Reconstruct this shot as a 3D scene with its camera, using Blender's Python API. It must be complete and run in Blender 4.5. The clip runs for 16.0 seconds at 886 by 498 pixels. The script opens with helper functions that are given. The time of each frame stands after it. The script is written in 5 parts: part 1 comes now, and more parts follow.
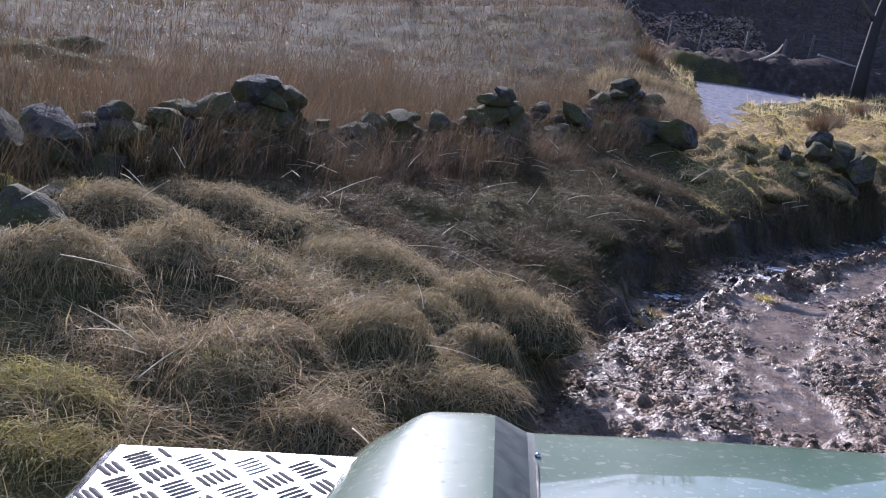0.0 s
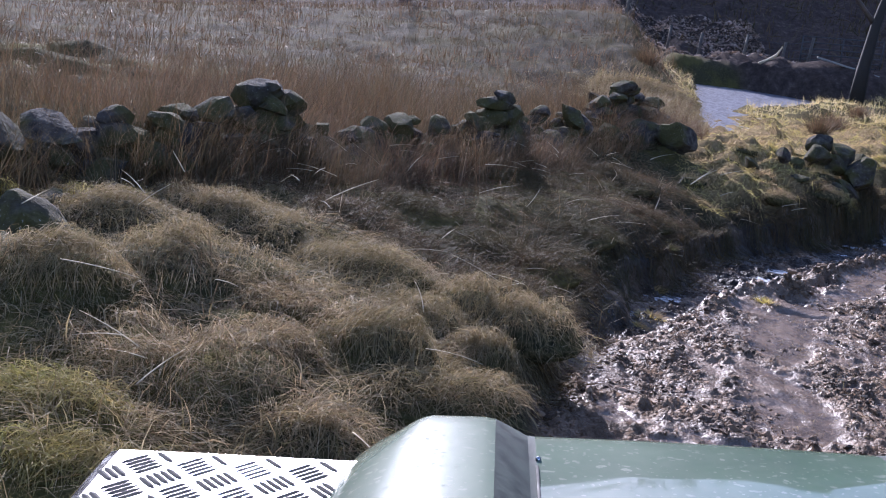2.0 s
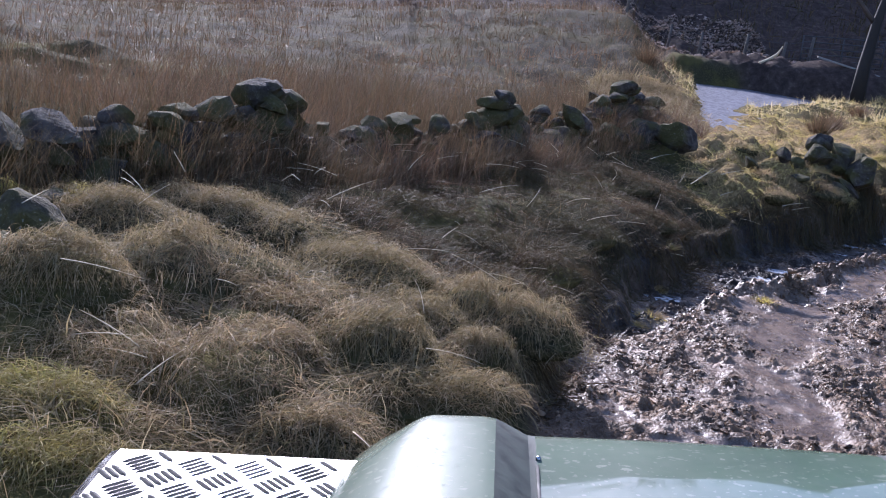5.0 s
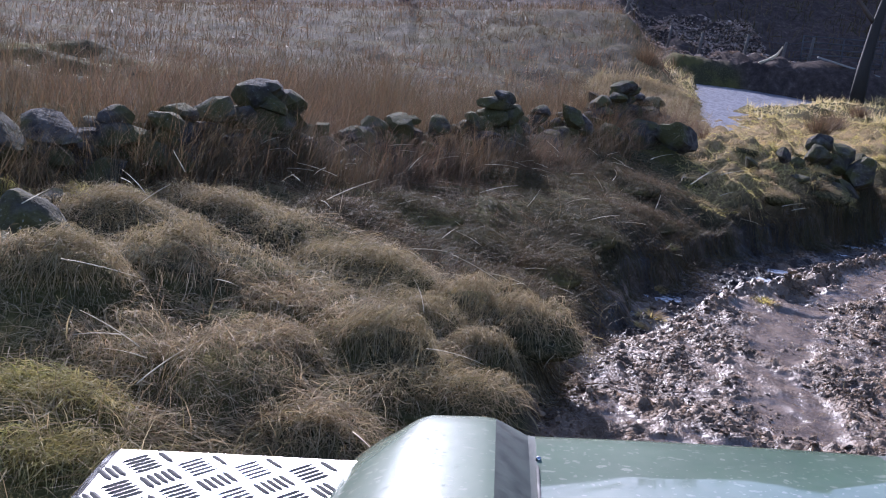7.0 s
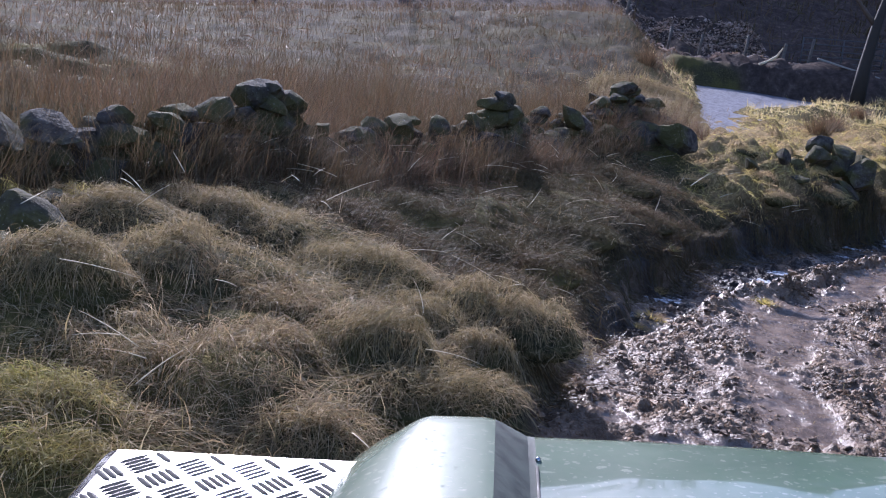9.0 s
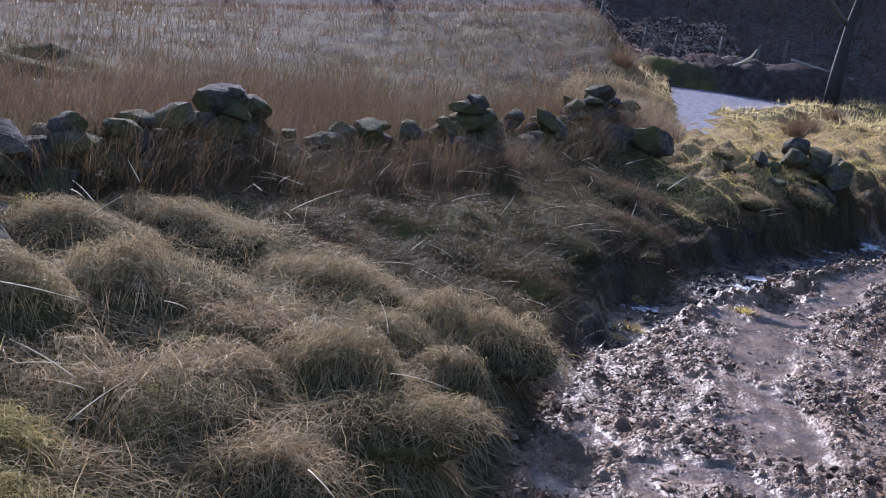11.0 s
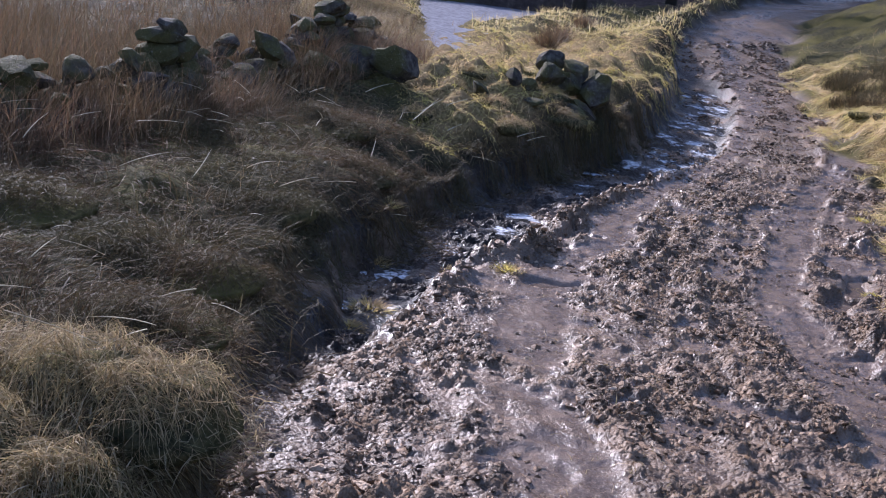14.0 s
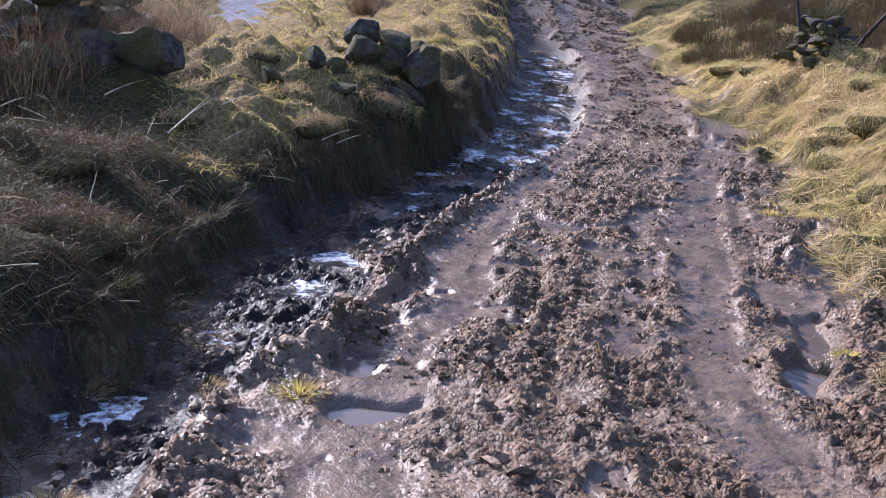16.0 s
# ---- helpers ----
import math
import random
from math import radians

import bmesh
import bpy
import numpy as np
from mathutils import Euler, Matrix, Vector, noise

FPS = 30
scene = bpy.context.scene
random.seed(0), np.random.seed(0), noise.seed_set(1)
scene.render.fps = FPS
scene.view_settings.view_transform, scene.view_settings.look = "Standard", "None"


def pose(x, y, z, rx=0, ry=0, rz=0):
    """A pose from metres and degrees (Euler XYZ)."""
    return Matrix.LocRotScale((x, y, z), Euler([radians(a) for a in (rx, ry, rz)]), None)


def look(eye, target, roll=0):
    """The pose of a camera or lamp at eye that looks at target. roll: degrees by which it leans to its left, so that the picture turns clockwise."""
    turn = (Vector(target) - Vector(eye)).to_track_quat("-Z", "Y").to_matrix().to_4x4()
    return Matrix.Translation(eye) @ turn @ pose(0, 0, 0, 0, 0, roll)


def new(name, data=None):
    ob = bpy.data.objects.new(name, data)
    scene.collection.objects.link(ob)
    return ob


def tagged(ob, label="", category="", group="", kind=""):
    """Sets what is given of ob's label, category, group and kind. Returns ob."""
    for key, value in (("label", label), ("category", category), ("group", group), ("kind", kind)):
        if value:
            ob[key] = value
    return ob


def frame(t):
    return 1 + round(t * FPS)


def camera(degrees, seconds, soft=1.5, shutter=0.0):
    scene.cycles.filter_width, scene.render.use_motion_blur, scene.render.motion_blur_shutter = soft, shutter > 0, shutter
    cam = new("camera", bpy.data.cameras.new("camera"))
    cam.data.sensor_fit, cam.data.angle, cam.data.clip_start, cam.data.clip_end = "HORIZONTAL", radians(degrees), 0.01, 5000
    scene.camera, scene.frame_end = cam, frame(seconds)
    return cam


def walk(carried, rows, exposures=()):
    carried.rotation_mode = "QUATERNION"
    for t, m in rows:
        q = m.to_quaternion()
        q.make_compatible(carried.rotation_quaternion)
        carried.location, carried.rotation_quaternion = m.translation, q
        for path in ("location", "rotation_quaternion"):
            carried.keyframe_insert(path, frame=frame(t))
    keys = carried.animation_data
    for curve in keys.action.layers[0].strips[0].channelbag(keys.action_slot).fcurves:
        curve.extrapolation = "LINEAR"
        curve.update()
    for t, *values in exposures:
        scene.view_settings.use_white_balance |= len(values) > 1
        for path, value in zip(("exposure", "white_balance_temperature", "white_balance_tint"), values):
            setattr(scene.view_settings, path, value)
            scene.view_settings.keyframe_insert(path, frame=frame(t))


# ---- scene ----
# seconds, eye x y z, heading (degrees right of +y), pitch down, lean to the left
PATH = [
    (0.0, 0.0000, 0.0000, 1.7000, 0.051, 14.757, 8.948),
    (0.5, 0.0000, 0.0000, 1.7000, 0.022, 14.540, 8.849),
    (1.0, 0.0000, 0.0000, 1.7000, 0.026, 14.571, 8.895),
    (1.5, 0.0000, 0.0000, 1.7000, 0.001, 14.581, 8.958),
    (2.0, 0.0000, 0.0000, 1.7000, 0.017, 14.563, 8.798),
    (2.5, 0.0000, 0.0000, 1.7000, -0.018, 14.581, 8.783),
    (3.0, 0.0000, 0.0000, 1.7000, 0.019, 14.578, 8.924),
    (3.5, 0.0000, 0.0000, 1.7000, 0.025, 14.570, 8.820),
    (4.0, 0.0000, 0.0000, 1.7000, 0.007, 14.588, 8.761),
    (6.5, 0.0000, 0.0000, 1.7000, 0.004, 14.584, 8.890),
    (7.0, 0.0000, 0.0000, 1.7000, 0.001, 14.574, 8.802),
    (7.5, 0.0000, 0.0000, 1.7000, -0.008, 14.563, 8.844),
    (8.0, 0.0000, 0.0000, 1.7000, 0.014, 14.611, 8.893),
    (10.5, 0.0121, 0.0728, 1.6922, 0.031, 14.330, 8.783),
    (11.0, 0.0334, 0.2524, 1.6998, 1.323, 14.254, 8.866),
    (11.5, 0.0955, 0.4711, 1.6918, 3.102, 14.076, 8.156),
    (12.0, 0.1459, 0.7207, 1.6903, 4.842, 14.431, 7.620),
    (12.5, 0.1851, 0.9714, 1.6710, 6.616, 14.609, 7.714),
    (13.0, 0.2786, 1.2233, 1.6589, 8.919, 15.088, 7.779),
    (13.5, 0.4282, 1.5735, 1.6383, 12.202, 16.587, 7.228),
    (14.0, 0.5383, 1.8758, 1.6163, 15.020, 16.851, 7.776),
    (14.5, 0.7318, 2.3267, 1.5553, 16.654, 18.717, 6.181),
    (15.0, 0.9972, 3.0014, 1.5050, 19.845, 20.274, 5.922),
    (15.5, 1.2769, 3.6484, 1.4407, 22.284, 19.485, 5.903),
    (16.0, 1.5505, 4.2814, 1.4217, 24.070, 17.632, 5.041),
]


def view(x, y, z, heading, pitch, lean):
    h, p = radians(heading), radians(pitch)
    way = Vector((math.sin(h) * math.cos(p), math.cos(h) * math.cos(p), -math.sin(p)))
    eye = Vector((x, y, z))
    return look(eye, eye + way, lean)


cam = camera(46.72, 16.0, soft=1.1)
walk(cam, [(row[0], view(*row[1:])) for row in PATH],
     [(0.0, 0.97, 5250, 25), (11.0, 0.97, 5200, 25), (12.5, 0.93, 5200, 25), (14.0, 0.95, 5300, 25), (16.0, 1.15, 5350, 25)])

# ---------------------------------------------------------------- light
SUN_AZ, SUN_EL = radians(-16.0), radians(24.0)      # ahead of the parked car, a little to its left
world = bpy.data.worlds.new("sky")
scene.world = world
world.use_nodes = True
wn, wl = world.node_tree.nodes, world.node_tree.links
sky = wn.new("ShaderNodeTexSky")
sky.sky_type = "NISHITA"
sky.sun_disc = False
sky.sun_elevation, sky.sun_rotation = SUN_EL, SUN_AZ
sky.air_density, sky.dust_density, sky.ozone_density = 1.0, 1.5, 1.0
wl.new(sky.outputs[0], wn["Background"].inputs[0])
wn["Background"].inputs[1].default_value = 0.145
sun = new("sun", bpy.data.lights.new("sun", "SUN"))
sun.data.energy, sun.data.angle, sun.data.color = 5.0, radians(0.6), (1.0, 0.92, 0.80)
toward_sun = Vector((math.sin(SUN_AZ) * math.cos(SUN_EL), math.cos(SUN_AZ) * math.cos(SUN_EL), math.sin(SUN_EL)))
sun.matrix_world = look(toward_sun * 50, (0, 0, 0))


# ---------------------------------------------------------------- noise in numpy
def vnoise(x, y, seed=0):
    xi, yi = np.floor(x).astype(np.int64), np.floor(y).astype(np.int64)
    fx, fy = x - xi, y - yi
    fx, fy = fx * fx * (3 - 2 * fx), fy * fy * (3 - 2 * fy)

    def h(a, b):
        n = (a * 374761393 + b * 668265263 + seed * 974634533) & 0x7FFFFFFF
        n = ((n ^ (n >> 13)) * 1274126177) & 0x7FFFFFFF
        return ((n ^ (n >> 16)) & 0xFFFF) / 65535.0

    top = h(xi, yi) * (1 - fx) + h(xi + 1, yi) * fx
    low = h(xi, yi + 1) * (1 - fx) + h(xi + 1, yi + 1) * fx
    return (top * (1 - fy) + low * fy) * 2 - 1


def fbm(x, y, size, octaves=4, seed=0, gain=0.5):
    total, amp, f = 0.0, 1.0, 1.0 / size
    for o in range(octaves):
        c, s = math.cos(0.6 * o), math.sin(0.6 * o)
        total = total + amp * vnoise((x * c - y * s) * f + 17.3 * o, (x * s + y * c) * f, seed + o)
        amp, f = amp * gain, f * 2.03
    return total


def smooth(a, b, v):
    t = np.clip((v - a) / (b - a), 0, 1)
    return t * t * (3 - 2 * t)


# ---------------------------------------------------------------- the lie of the land
LEFT_Y = [-60, -4, 0, 3, 4.4, 5.4, 6.3, 7.3, 8.2, 9.6, 11, 12.3, 13.5, 15.5, 17.6, 20, 23, 25, 28, 32, 45, 80]
LEFT_X = [-1.7, -1.5, -0.95, 0.12, 0.54, 0.8, 0.95, 1.28, 1.82, 2.5, 3.58, 4.82, 5.82, 7.2, 8.5, 9.6, 10.9, 12, 14, 18, 32, 70]
RUT_X = [-1.7, -1.5, -0.95, 0.12, 0.54, 0.8, 0.95, 1.3, 1.9, 2.8, 3.85, 5.0, 5.9, 7.2, 8.5, 9.6, 10.9, 12, 14, 18, 32, 70]
RIGHT_Y = [-60, -4, 0, 4, 6.9, 7.7, 8.8, 11, 12, 13.5, 17, 20, 24, 28, 32, 45, 80]
RIGHT_X = [3.2, 3.1, 3.3, 3.95, 5.1, 5.75, 6.5, 7.8, 8.45, 9.15, 10.8, 12.3, 14.2, 17, 21, 36, 74]
BASE_Y = [-60, 0, 13, 17.6, 20, 23, 25, 27, 32, 40, 60]
BASE_Z = [1.2, 0, -0.57, -0.48, -0.42, -0.25, 0.05, 0.3, 0.8, 1.5, 4.0]
WALL = [(-4.6, 3.2), (-3.1, 4.9), (-2.05, 6.3), (-1.45, 7.3), (-0.6, 8.8), (0.35, 10.4), (1.45, 12.6), (2.5, 14.6), (3.1, 15.7)]
POND_Z = -0.20
# puddles in the ruts: x, y, half width, half length, heading
PUDDLES = [(2.74, 7.57, 0.17, 0.11, 20), (2.84, 8.04, 0.12, 0.13, 40), (3.42, 8.88, 0.09, 0.27, 38), (5.13, 7.8, 0.09, 0.30, 38), (6.61, 9.43, 0.10, 0.18, 40),
           (4.72, 7.42, 0.10, 0.20, 38)]


def left_edge(y):
    y = np.asarray(y, float)
    return np.interp(y, LEFT_Y, LEFT_X) + (0.09 * vnoise(y / 0.8, 0 * y + 3.1, 7) + 0.05 * vnoise(y / 0.31, 0 * y + 9.2, 8)) * smooth(4.5, 6.5, y)


def rut_line(y):
    """The line from which the wheel tracks keep their distance."""
    return np.interp(y, LEFT_Y, RUT_X) + 0.05 * vnoise(np.asarray(y, float) / 0.8, 0 * y + 3.1, 7)


def ditch_lip(y):
    """How far the track's side of the ditch lies from the bank's foot."""
    return np.interp(y, [3, 6, 7.6, 8.4, 9.4, 10.5, 13, 17, 21], [0.18, 0.36, 0.66, 0.86, 1.14, 1.27, 1.28, 1.14, 0.9])


def right_edge(y):
    return np.interp(y, RIGHT_Y, RIGHT_X)


def pond_depth(x, y):
    """1 in the middle of the pond, 0 at its shore."""
    west = np.interp(y, [18.6, 19.5, 23.3, 28.4, 31.8, 32.6], [4.7, 4.3, 4.95, 6.2, 6.9, 8.5])
    east = np.interp(y, [18.6, 19.2, 22, 25.3, 28, 31.8, 32.6], [4.7, 4.85, 5.7, 7.0, 8.8, 11.0, 9.0])
    wob = 0.25 * fbm(x, y, 1.6, 2, 91)
    return np.where((y > 18.6) & (y < 32.6), np.clip(np.minimum(x - west + wob, east - x + wob) / 0.5, -1, 1), -1.0)


def masks(x, y):
    lx, rx = left_edge(y), right_edge(y)
    d = x - lx + 0.10 * fbm(x, y, 0.55, 3, 5)
    dr = rx - x + 0.30 * fbm(x, y, 0.7, 4, 8)
    mud = smooth(-0.05, 0.12, d + 0.16 * smooth(4.2, 5.2, y) + 0.22 * smooth(6.9, 8.2, y) * (1 - smooth(17, 21, y))) * smooth(-0.1, 0.25, dr)
    return d, dr, mud


def land(x, y, fine=True):
    """Height, mud, wetness at places x, y."""
    x, y = np.asarray(x, float), np.asarray(y, float)
    d, dr, mud = masks(x, y)
    base = np.interp(y, BASE_Y, BASE_Z)
    # bank and field to the left
    b = np.maximum(-(x - left_edge(y)), 0)
    bank = base + np.interp(b, [0, 0.12, 0.35, 0.8, 1.4, 2.2, 4, 9], [0, 0.11, 0.25, 0.34, 0.40, 0.42, 0.44, 0.45])
    steep = base + np.interp(b, [0, 0.22, 0.45, 0.8, 1.3, 2.2, 4, 9], [0, 0.06, 0.17, 0.29, 0.38, 0.42, 0.44, 0.45])
    bank = bank + (steep - bank) * smooth(6, 7.5, y)
    platform = base + np.interp(b, [0, 0.25, 0.6, 1.2, 2, 3, 6], [0, 0.22, 0.33, 0.48, 0.60, 0.62, 0.5])
    near = bank + (platform - bank) * smooth(11.0, 12.6, y)
    ridge = 0.99 + 0.134 * np.clip(x, -20, 4.3)
    west = np.interp(y, [13, 17, 22, 30, 33, 60], [0.0, -0.25, -0.1, 1, 1, 1.1])
    west = np.where(y < 22, west, -0.1 + (ridge + 0.1) * np.clip((west + 0.1) / 1.1, 0, 1.2))
    east = np.interp(y, [13, 18, 24, 30, 36, 60], [-0.18, -0.2, -0.2, -0.12, 0.3, 1.0]) + 0.025 * (x - 6)
    field = west + (east - west) * smooth(3.4, 5.6, x - 0.05 * (y - 20))
    lf = smooth(13.0, 16.5, y) * smooth(0.2, 1.6, b)
    left = near + (field - near) * lf
    # bank to the right
    a = np.maximum(x - right_edge(y), 0)
    right = base + np.interp(a, [0, 0.3, 0.9, 1.6, 3.0, 6, 20, 60], [0, 0.11, 0.33, 0.58, 1.15, 2.5, 8, 24]) * (0.55 + 0.45 * smooth(6, 13, y))
    z = np.where(x < left_edge(y), left, np.where(x > right_edge(y), right, base))
    z = z + 0.45 * np.exp(-((x - 10.25) / 0.8) ** 2 - ((y - 13.7) / 1.1) ** 2)
    # low dark bank behind the pond and the wooded hill beyond
    emb = smooth(31.6, 32.9, y + 0.15 * fbm(x, y, 1.5, 2, 33)) * smooth(4.6, 6.2, x) * (1 - smooth(12.2, 13.6, x))
    z = z + emb * (0.26 + 0.09 * np.clip(x - 5, 0, 6) + 0.16 * fbm(x, y, 0.9, 3, 35)) * (1 - smooth(34.0, 36.0, y))
    hill = np.maximum(y - 36 + 0.15 * np.abs(x - 5), 0)
    around = np.degrees(np.arctan2(x, y))
    crest = np.interp(around, [-120, -60, -32, -20, -8, -4, 3, 12, 20, 29, 60, 100, 150], [0.1, 0.4, 0.58, 0.64, 0.76, 1.06, 1.07, 1.03, 0.95, 0.76, 0.7, 0.6, 0.1])
    crest = crest * (1 + 0.03 * vnoise(around / 2.3, 0 * around + 0.4, 6))
    z = z + np.interp(hill, [0, 3, 12, 40], [0, 0.5, 2.4, 6.0]) + crest * np.interp(hill, [34, 60, 150, 320, 420, 900], [0, 22, 68, 138, 160, 150])
    # roughness
    rough = 0.35 * fbm(x, y, 9, 2, 3) * smooth(16, 40, np.hypot(x - 2, y - 8))
    grassy = 1 - mud
    z = z + rough + grassy * (0.065 * fbm(x, y, 0.9, 2, 11) + 0.055 * fbm(x, y, 0.36, 2, 12)) * (1 + np.maximum(smooth(11.5, 13, y), smooth(2, 4, x))) * (1 - 0.6 * smooth(14, 18, y) * (1 - smooth(4, 6, x)))
    z = z + grassy * smooth(2.4, 3.6, x) * (0.085 * fbm(x, y, 0.40, 3, 13) + 0.02) * (1 - smooth(18, 24, y))
    lx = left_edge(y)
    z = z + smooth(0.4, 0.9, lx - x) * smooth(2.4, 3.2, x - 0.12 * (y - 11)) * smooth(11, 12, y) * (1 - smooth(19, 24, y)) * 0.11 * (np.abs(fbm(x, y, 0.34, 3, 14)) - 0.2)
    p = pond_depth(x, y)
    z = np.where(p > -0.9, z + (np.minimum(z, POND_Z - 0.16 * np.maximum(p, 0) + 0.02) - z) * smooth(-0.5, 0.15, p), z)
    # the churned track
    off = x - left_edge(y)
    lip = ditch_lip(y)
    gully = smooth(0.02, 0.20, off + 0.28 * smooth(6.9, 8.2, y)) * (1 - smooth(lip - 0.16, lip + 0.03, off)) * smooth(5.2, 7.2, y) * (1 - 0.8 * smooth(19, 23, y))
    wob = 0.05 * fbm(x, y, 1.2, 2, 21)
    wob = wob + 0.05 * fbm(x, y, 0.22, 3, 23)
    on = x - rut_line(y)
    s1 = smooth(1.05, 1.20, on + wob) * (1 - smooth(1.40, 1.56, on + wob))
    s2 = smooth(2.66, 2.82, on + wob) * (1 - smooth(3.05, 3.22, on + wob))
    strip = np.maximum(s1, s2 * 0.8) * smooth(-1.2, -0.1, fbm(x, y, 0.5, 3, 25))
    patch = smooth(0.05, 0.6, fbm(x, y, 0.5, 3, 45)) * 0.6
    pools = smooth(0.62, 0.8, fbm(x * 0.9, y, 0.34, 3, 77))
    rough_patch = smooth(-0.45, 0.30, fbm(x, y, 0.24, 3, 57) + 0.3 * fbm(x, y, 0.9, 2, 58) - 0.50 * strip + 0.30 * np.exp(-((on - 2.1) / 0.45) ** 2) + 0.15)
    flat = np.clip(strip * 0.78 + 0.35 * (1 - rough_patch) + patch * 0.35 + pools, 0, 1)
    wet = np.clip(strip * 0.85 + gully * 0.12 + pools + patch * 0.3 + 0.42 * (1 - rough_patch), 0, 1) * mud
    if fine:
        lumps = np.maximum(fbm(x, y * 1.25, 0.070, 3, 51), -0.25)
        crumbs = np.abs(fbm(x, y * 1.3, 0.046, 2, 61))
        churn = (0.013 * lumps + 0.030 * crumbs) * (0.35 + 0.9 * rough_patch) + 0.012 * fbm(x, y, 0.45, 2, 71)
        ruts = fbm(on, y * 0.10, 0.12, 2, 74)
        churn = churn + 0.020 * ruts
        # chevron prints of the tyres along the wheel tracks
        along = y * 1.22
        print1 = np.exp(-((on - 0.98) / 0.14) ** 2) + 0.8 * np.exp(-((on - 2.78) / 0.14) ** 2) + 0.7 * np.exp(-((on - 0.62) / 0.12) ** 2)
        bars = np.sin((along + 0.5 * np.abs(on - np.where(on < 0.8, 0.62, np.where(on < 1.9, 0.98, 2.78)))) * 2 * math.pi / 0.075)
        treads = 0.005 * np.abs(fbm(x, y, 0.045, 2, 72)) + 0.010 * print1 * np.maximum(bars, -0.3) * smooth(-0.3, 0.3, fbm(x, y, 0.5, 2, 73))
        z = z + mud * (churn * (1 - 0.75 * flat) - 0.014 * strip - 0.012 * pools + treads)
        ridge_r = np.exp(-((dr - 0.45) / 0.16) ** 2) * 0.07 * smooth(-0.3, 0.4, fbm(x, y, 0.6, 2, 81))
        lipup = np.exp(-((off - lip - 0.08 + 0.07 * fbm(x, y, 0.3, 2, 84)) / 0.13) ** 2) * smooth(6.4, 7.6, y) * (1 - 0.8 * smooth(10.8, 12.5, y)) * 0.055 * smooth(-0.9, 0.5, fbm(x, y, 0.35, 2, 83))
        z = z + mud * (ridge_r + lipup) * (0.5 + 0.7 * lumps + 0.9 * crumbs)
    for px, py, rx, ry, hd in PUDDLES:
        c, s = math.cos(radians(hd)), math.sin(radians(hd))
        q = (((x - px) * c - (y - py) * s) / rx) ** 2 + (((x - px) * s + (y - py) * c) / ry) ** 2
        hollow = np.exp(-(q * (1 + 0.9 * fbm(x, y, 0.13, 2, 91))) ** 2)
        z = z + mud * hollow * (base - 0.075 - z) * 0.9
        wet = np.maximum(wet, 0.8 * hollow * mud)
    z = z - 0.19 * gully * mud
    if fine:
        z = z + gully * mud * (0.022 * fbm(x, y, 0.28, 2, 85) + 0.012 * fbm(x, y, 0.07, 2, 86))
    foot = np.exp(-((off + 0.12) / 0.22) ** 2) * smooth(6.8, 8.0, y) * (1 - smooth(16, 19, y))
    if fine:
        z = z + foot * (0.05 * fbm(x, y, 0.22, 3, 92) + 0.03 * np.abs(fbm(x, y, 0.1, 2, 93)))
    # ditch peat, with the shade under the bank painted through the same mask
    peat_shade = np.clip(gully * 1.3 + np.exp(-(np.where(off < 0, (off + 0.15) / 0.62, off / 0.12)) ** 2) * smooth(4.5, 7, y), 0, 1) * smooth(-0.7, 0.2, fbm(x, y, 0.4, 2, 88))
    return z, mud, wet, peat_shade


def ground_z(x, y):
    return land(x, y)[0]


# ---------------------------------------------------------------- materials
def material(name):
    m = bpy.data.materials.new(name)
    m.use_nodes = True
    n = m.node_tree.nodes
    n.clear()
    return m, n, m.node_tree.links


def node(n, kind, **values):
    o = n.new(kind)
    for key, value in values.items():
        o.inputs[key.replace("_", " ")].default_value = value
    return o


def ramp(n, l, source, stops):
    r = n.new("ShaderNodeValToRGB")
    while len(r.color_ramp.elements) < len(stops):
        r.color_ramp.elements.new(0.5)
    for e, (at, c) in zip(r.color_ramp.elements, stops):
        e.position, e.color = at, (*c, 1)
    l.new(source, r.inputs[0])
    return r.outputs[0]


def mix(n, l, factor, a, b, blend="MIX"):
    o = n.new("ShaderNodeMix")
    o.data_type, o.blend_type = "RGBA", blend
    for sock, v in ((o.inputs[0], factor), (o.inputs[6], a), (o.inputs[7], b)):
        if isinstance(v, (int, float)):
            sock.default_value = v
        elif isinstance(v, tuple):
            sock.default_value = (*v, 1)
        else:
            l.new(v, sock)
    return o.outputs[2]


def coords(n, l, scale=1.0):
    g = n.new("ShaderNodeNewGeometry")
    mp = n.new("ShaderNodeMapping")
    mp.inputs["Scale"].default_value = (scale,) * 3 if isinstance(scale, (int, float)) else scale
    l.new(g.outputs["Position"], mp.inputs[0])
    return mp.outputs[0]


def local(n, l):
    return n.new("ShaderNodeTexCoord").outputs["Object"]


def noise_tex(n, l, vec, scale, detail=4.0, rough=0.55):
    t = node(n, "ShaderNodeTexNoise", Scale=scale, Detail=detail, Roughness=rough)
    l.new(vec, t.inputs["Vector"])
    return t.outputs[0]


def math_node(n, l, op, a, b=None):
    o = n.new("ShaderNodeMath")
    o.operation = op
    for sock, v in zip(o.inputs, (a, b)):
        if v is None:
            continue
        if isinstance(v, (int, float)):
            sock.default_value = v
        else:
            l.new(v, sock)
    return o.outputs[0]


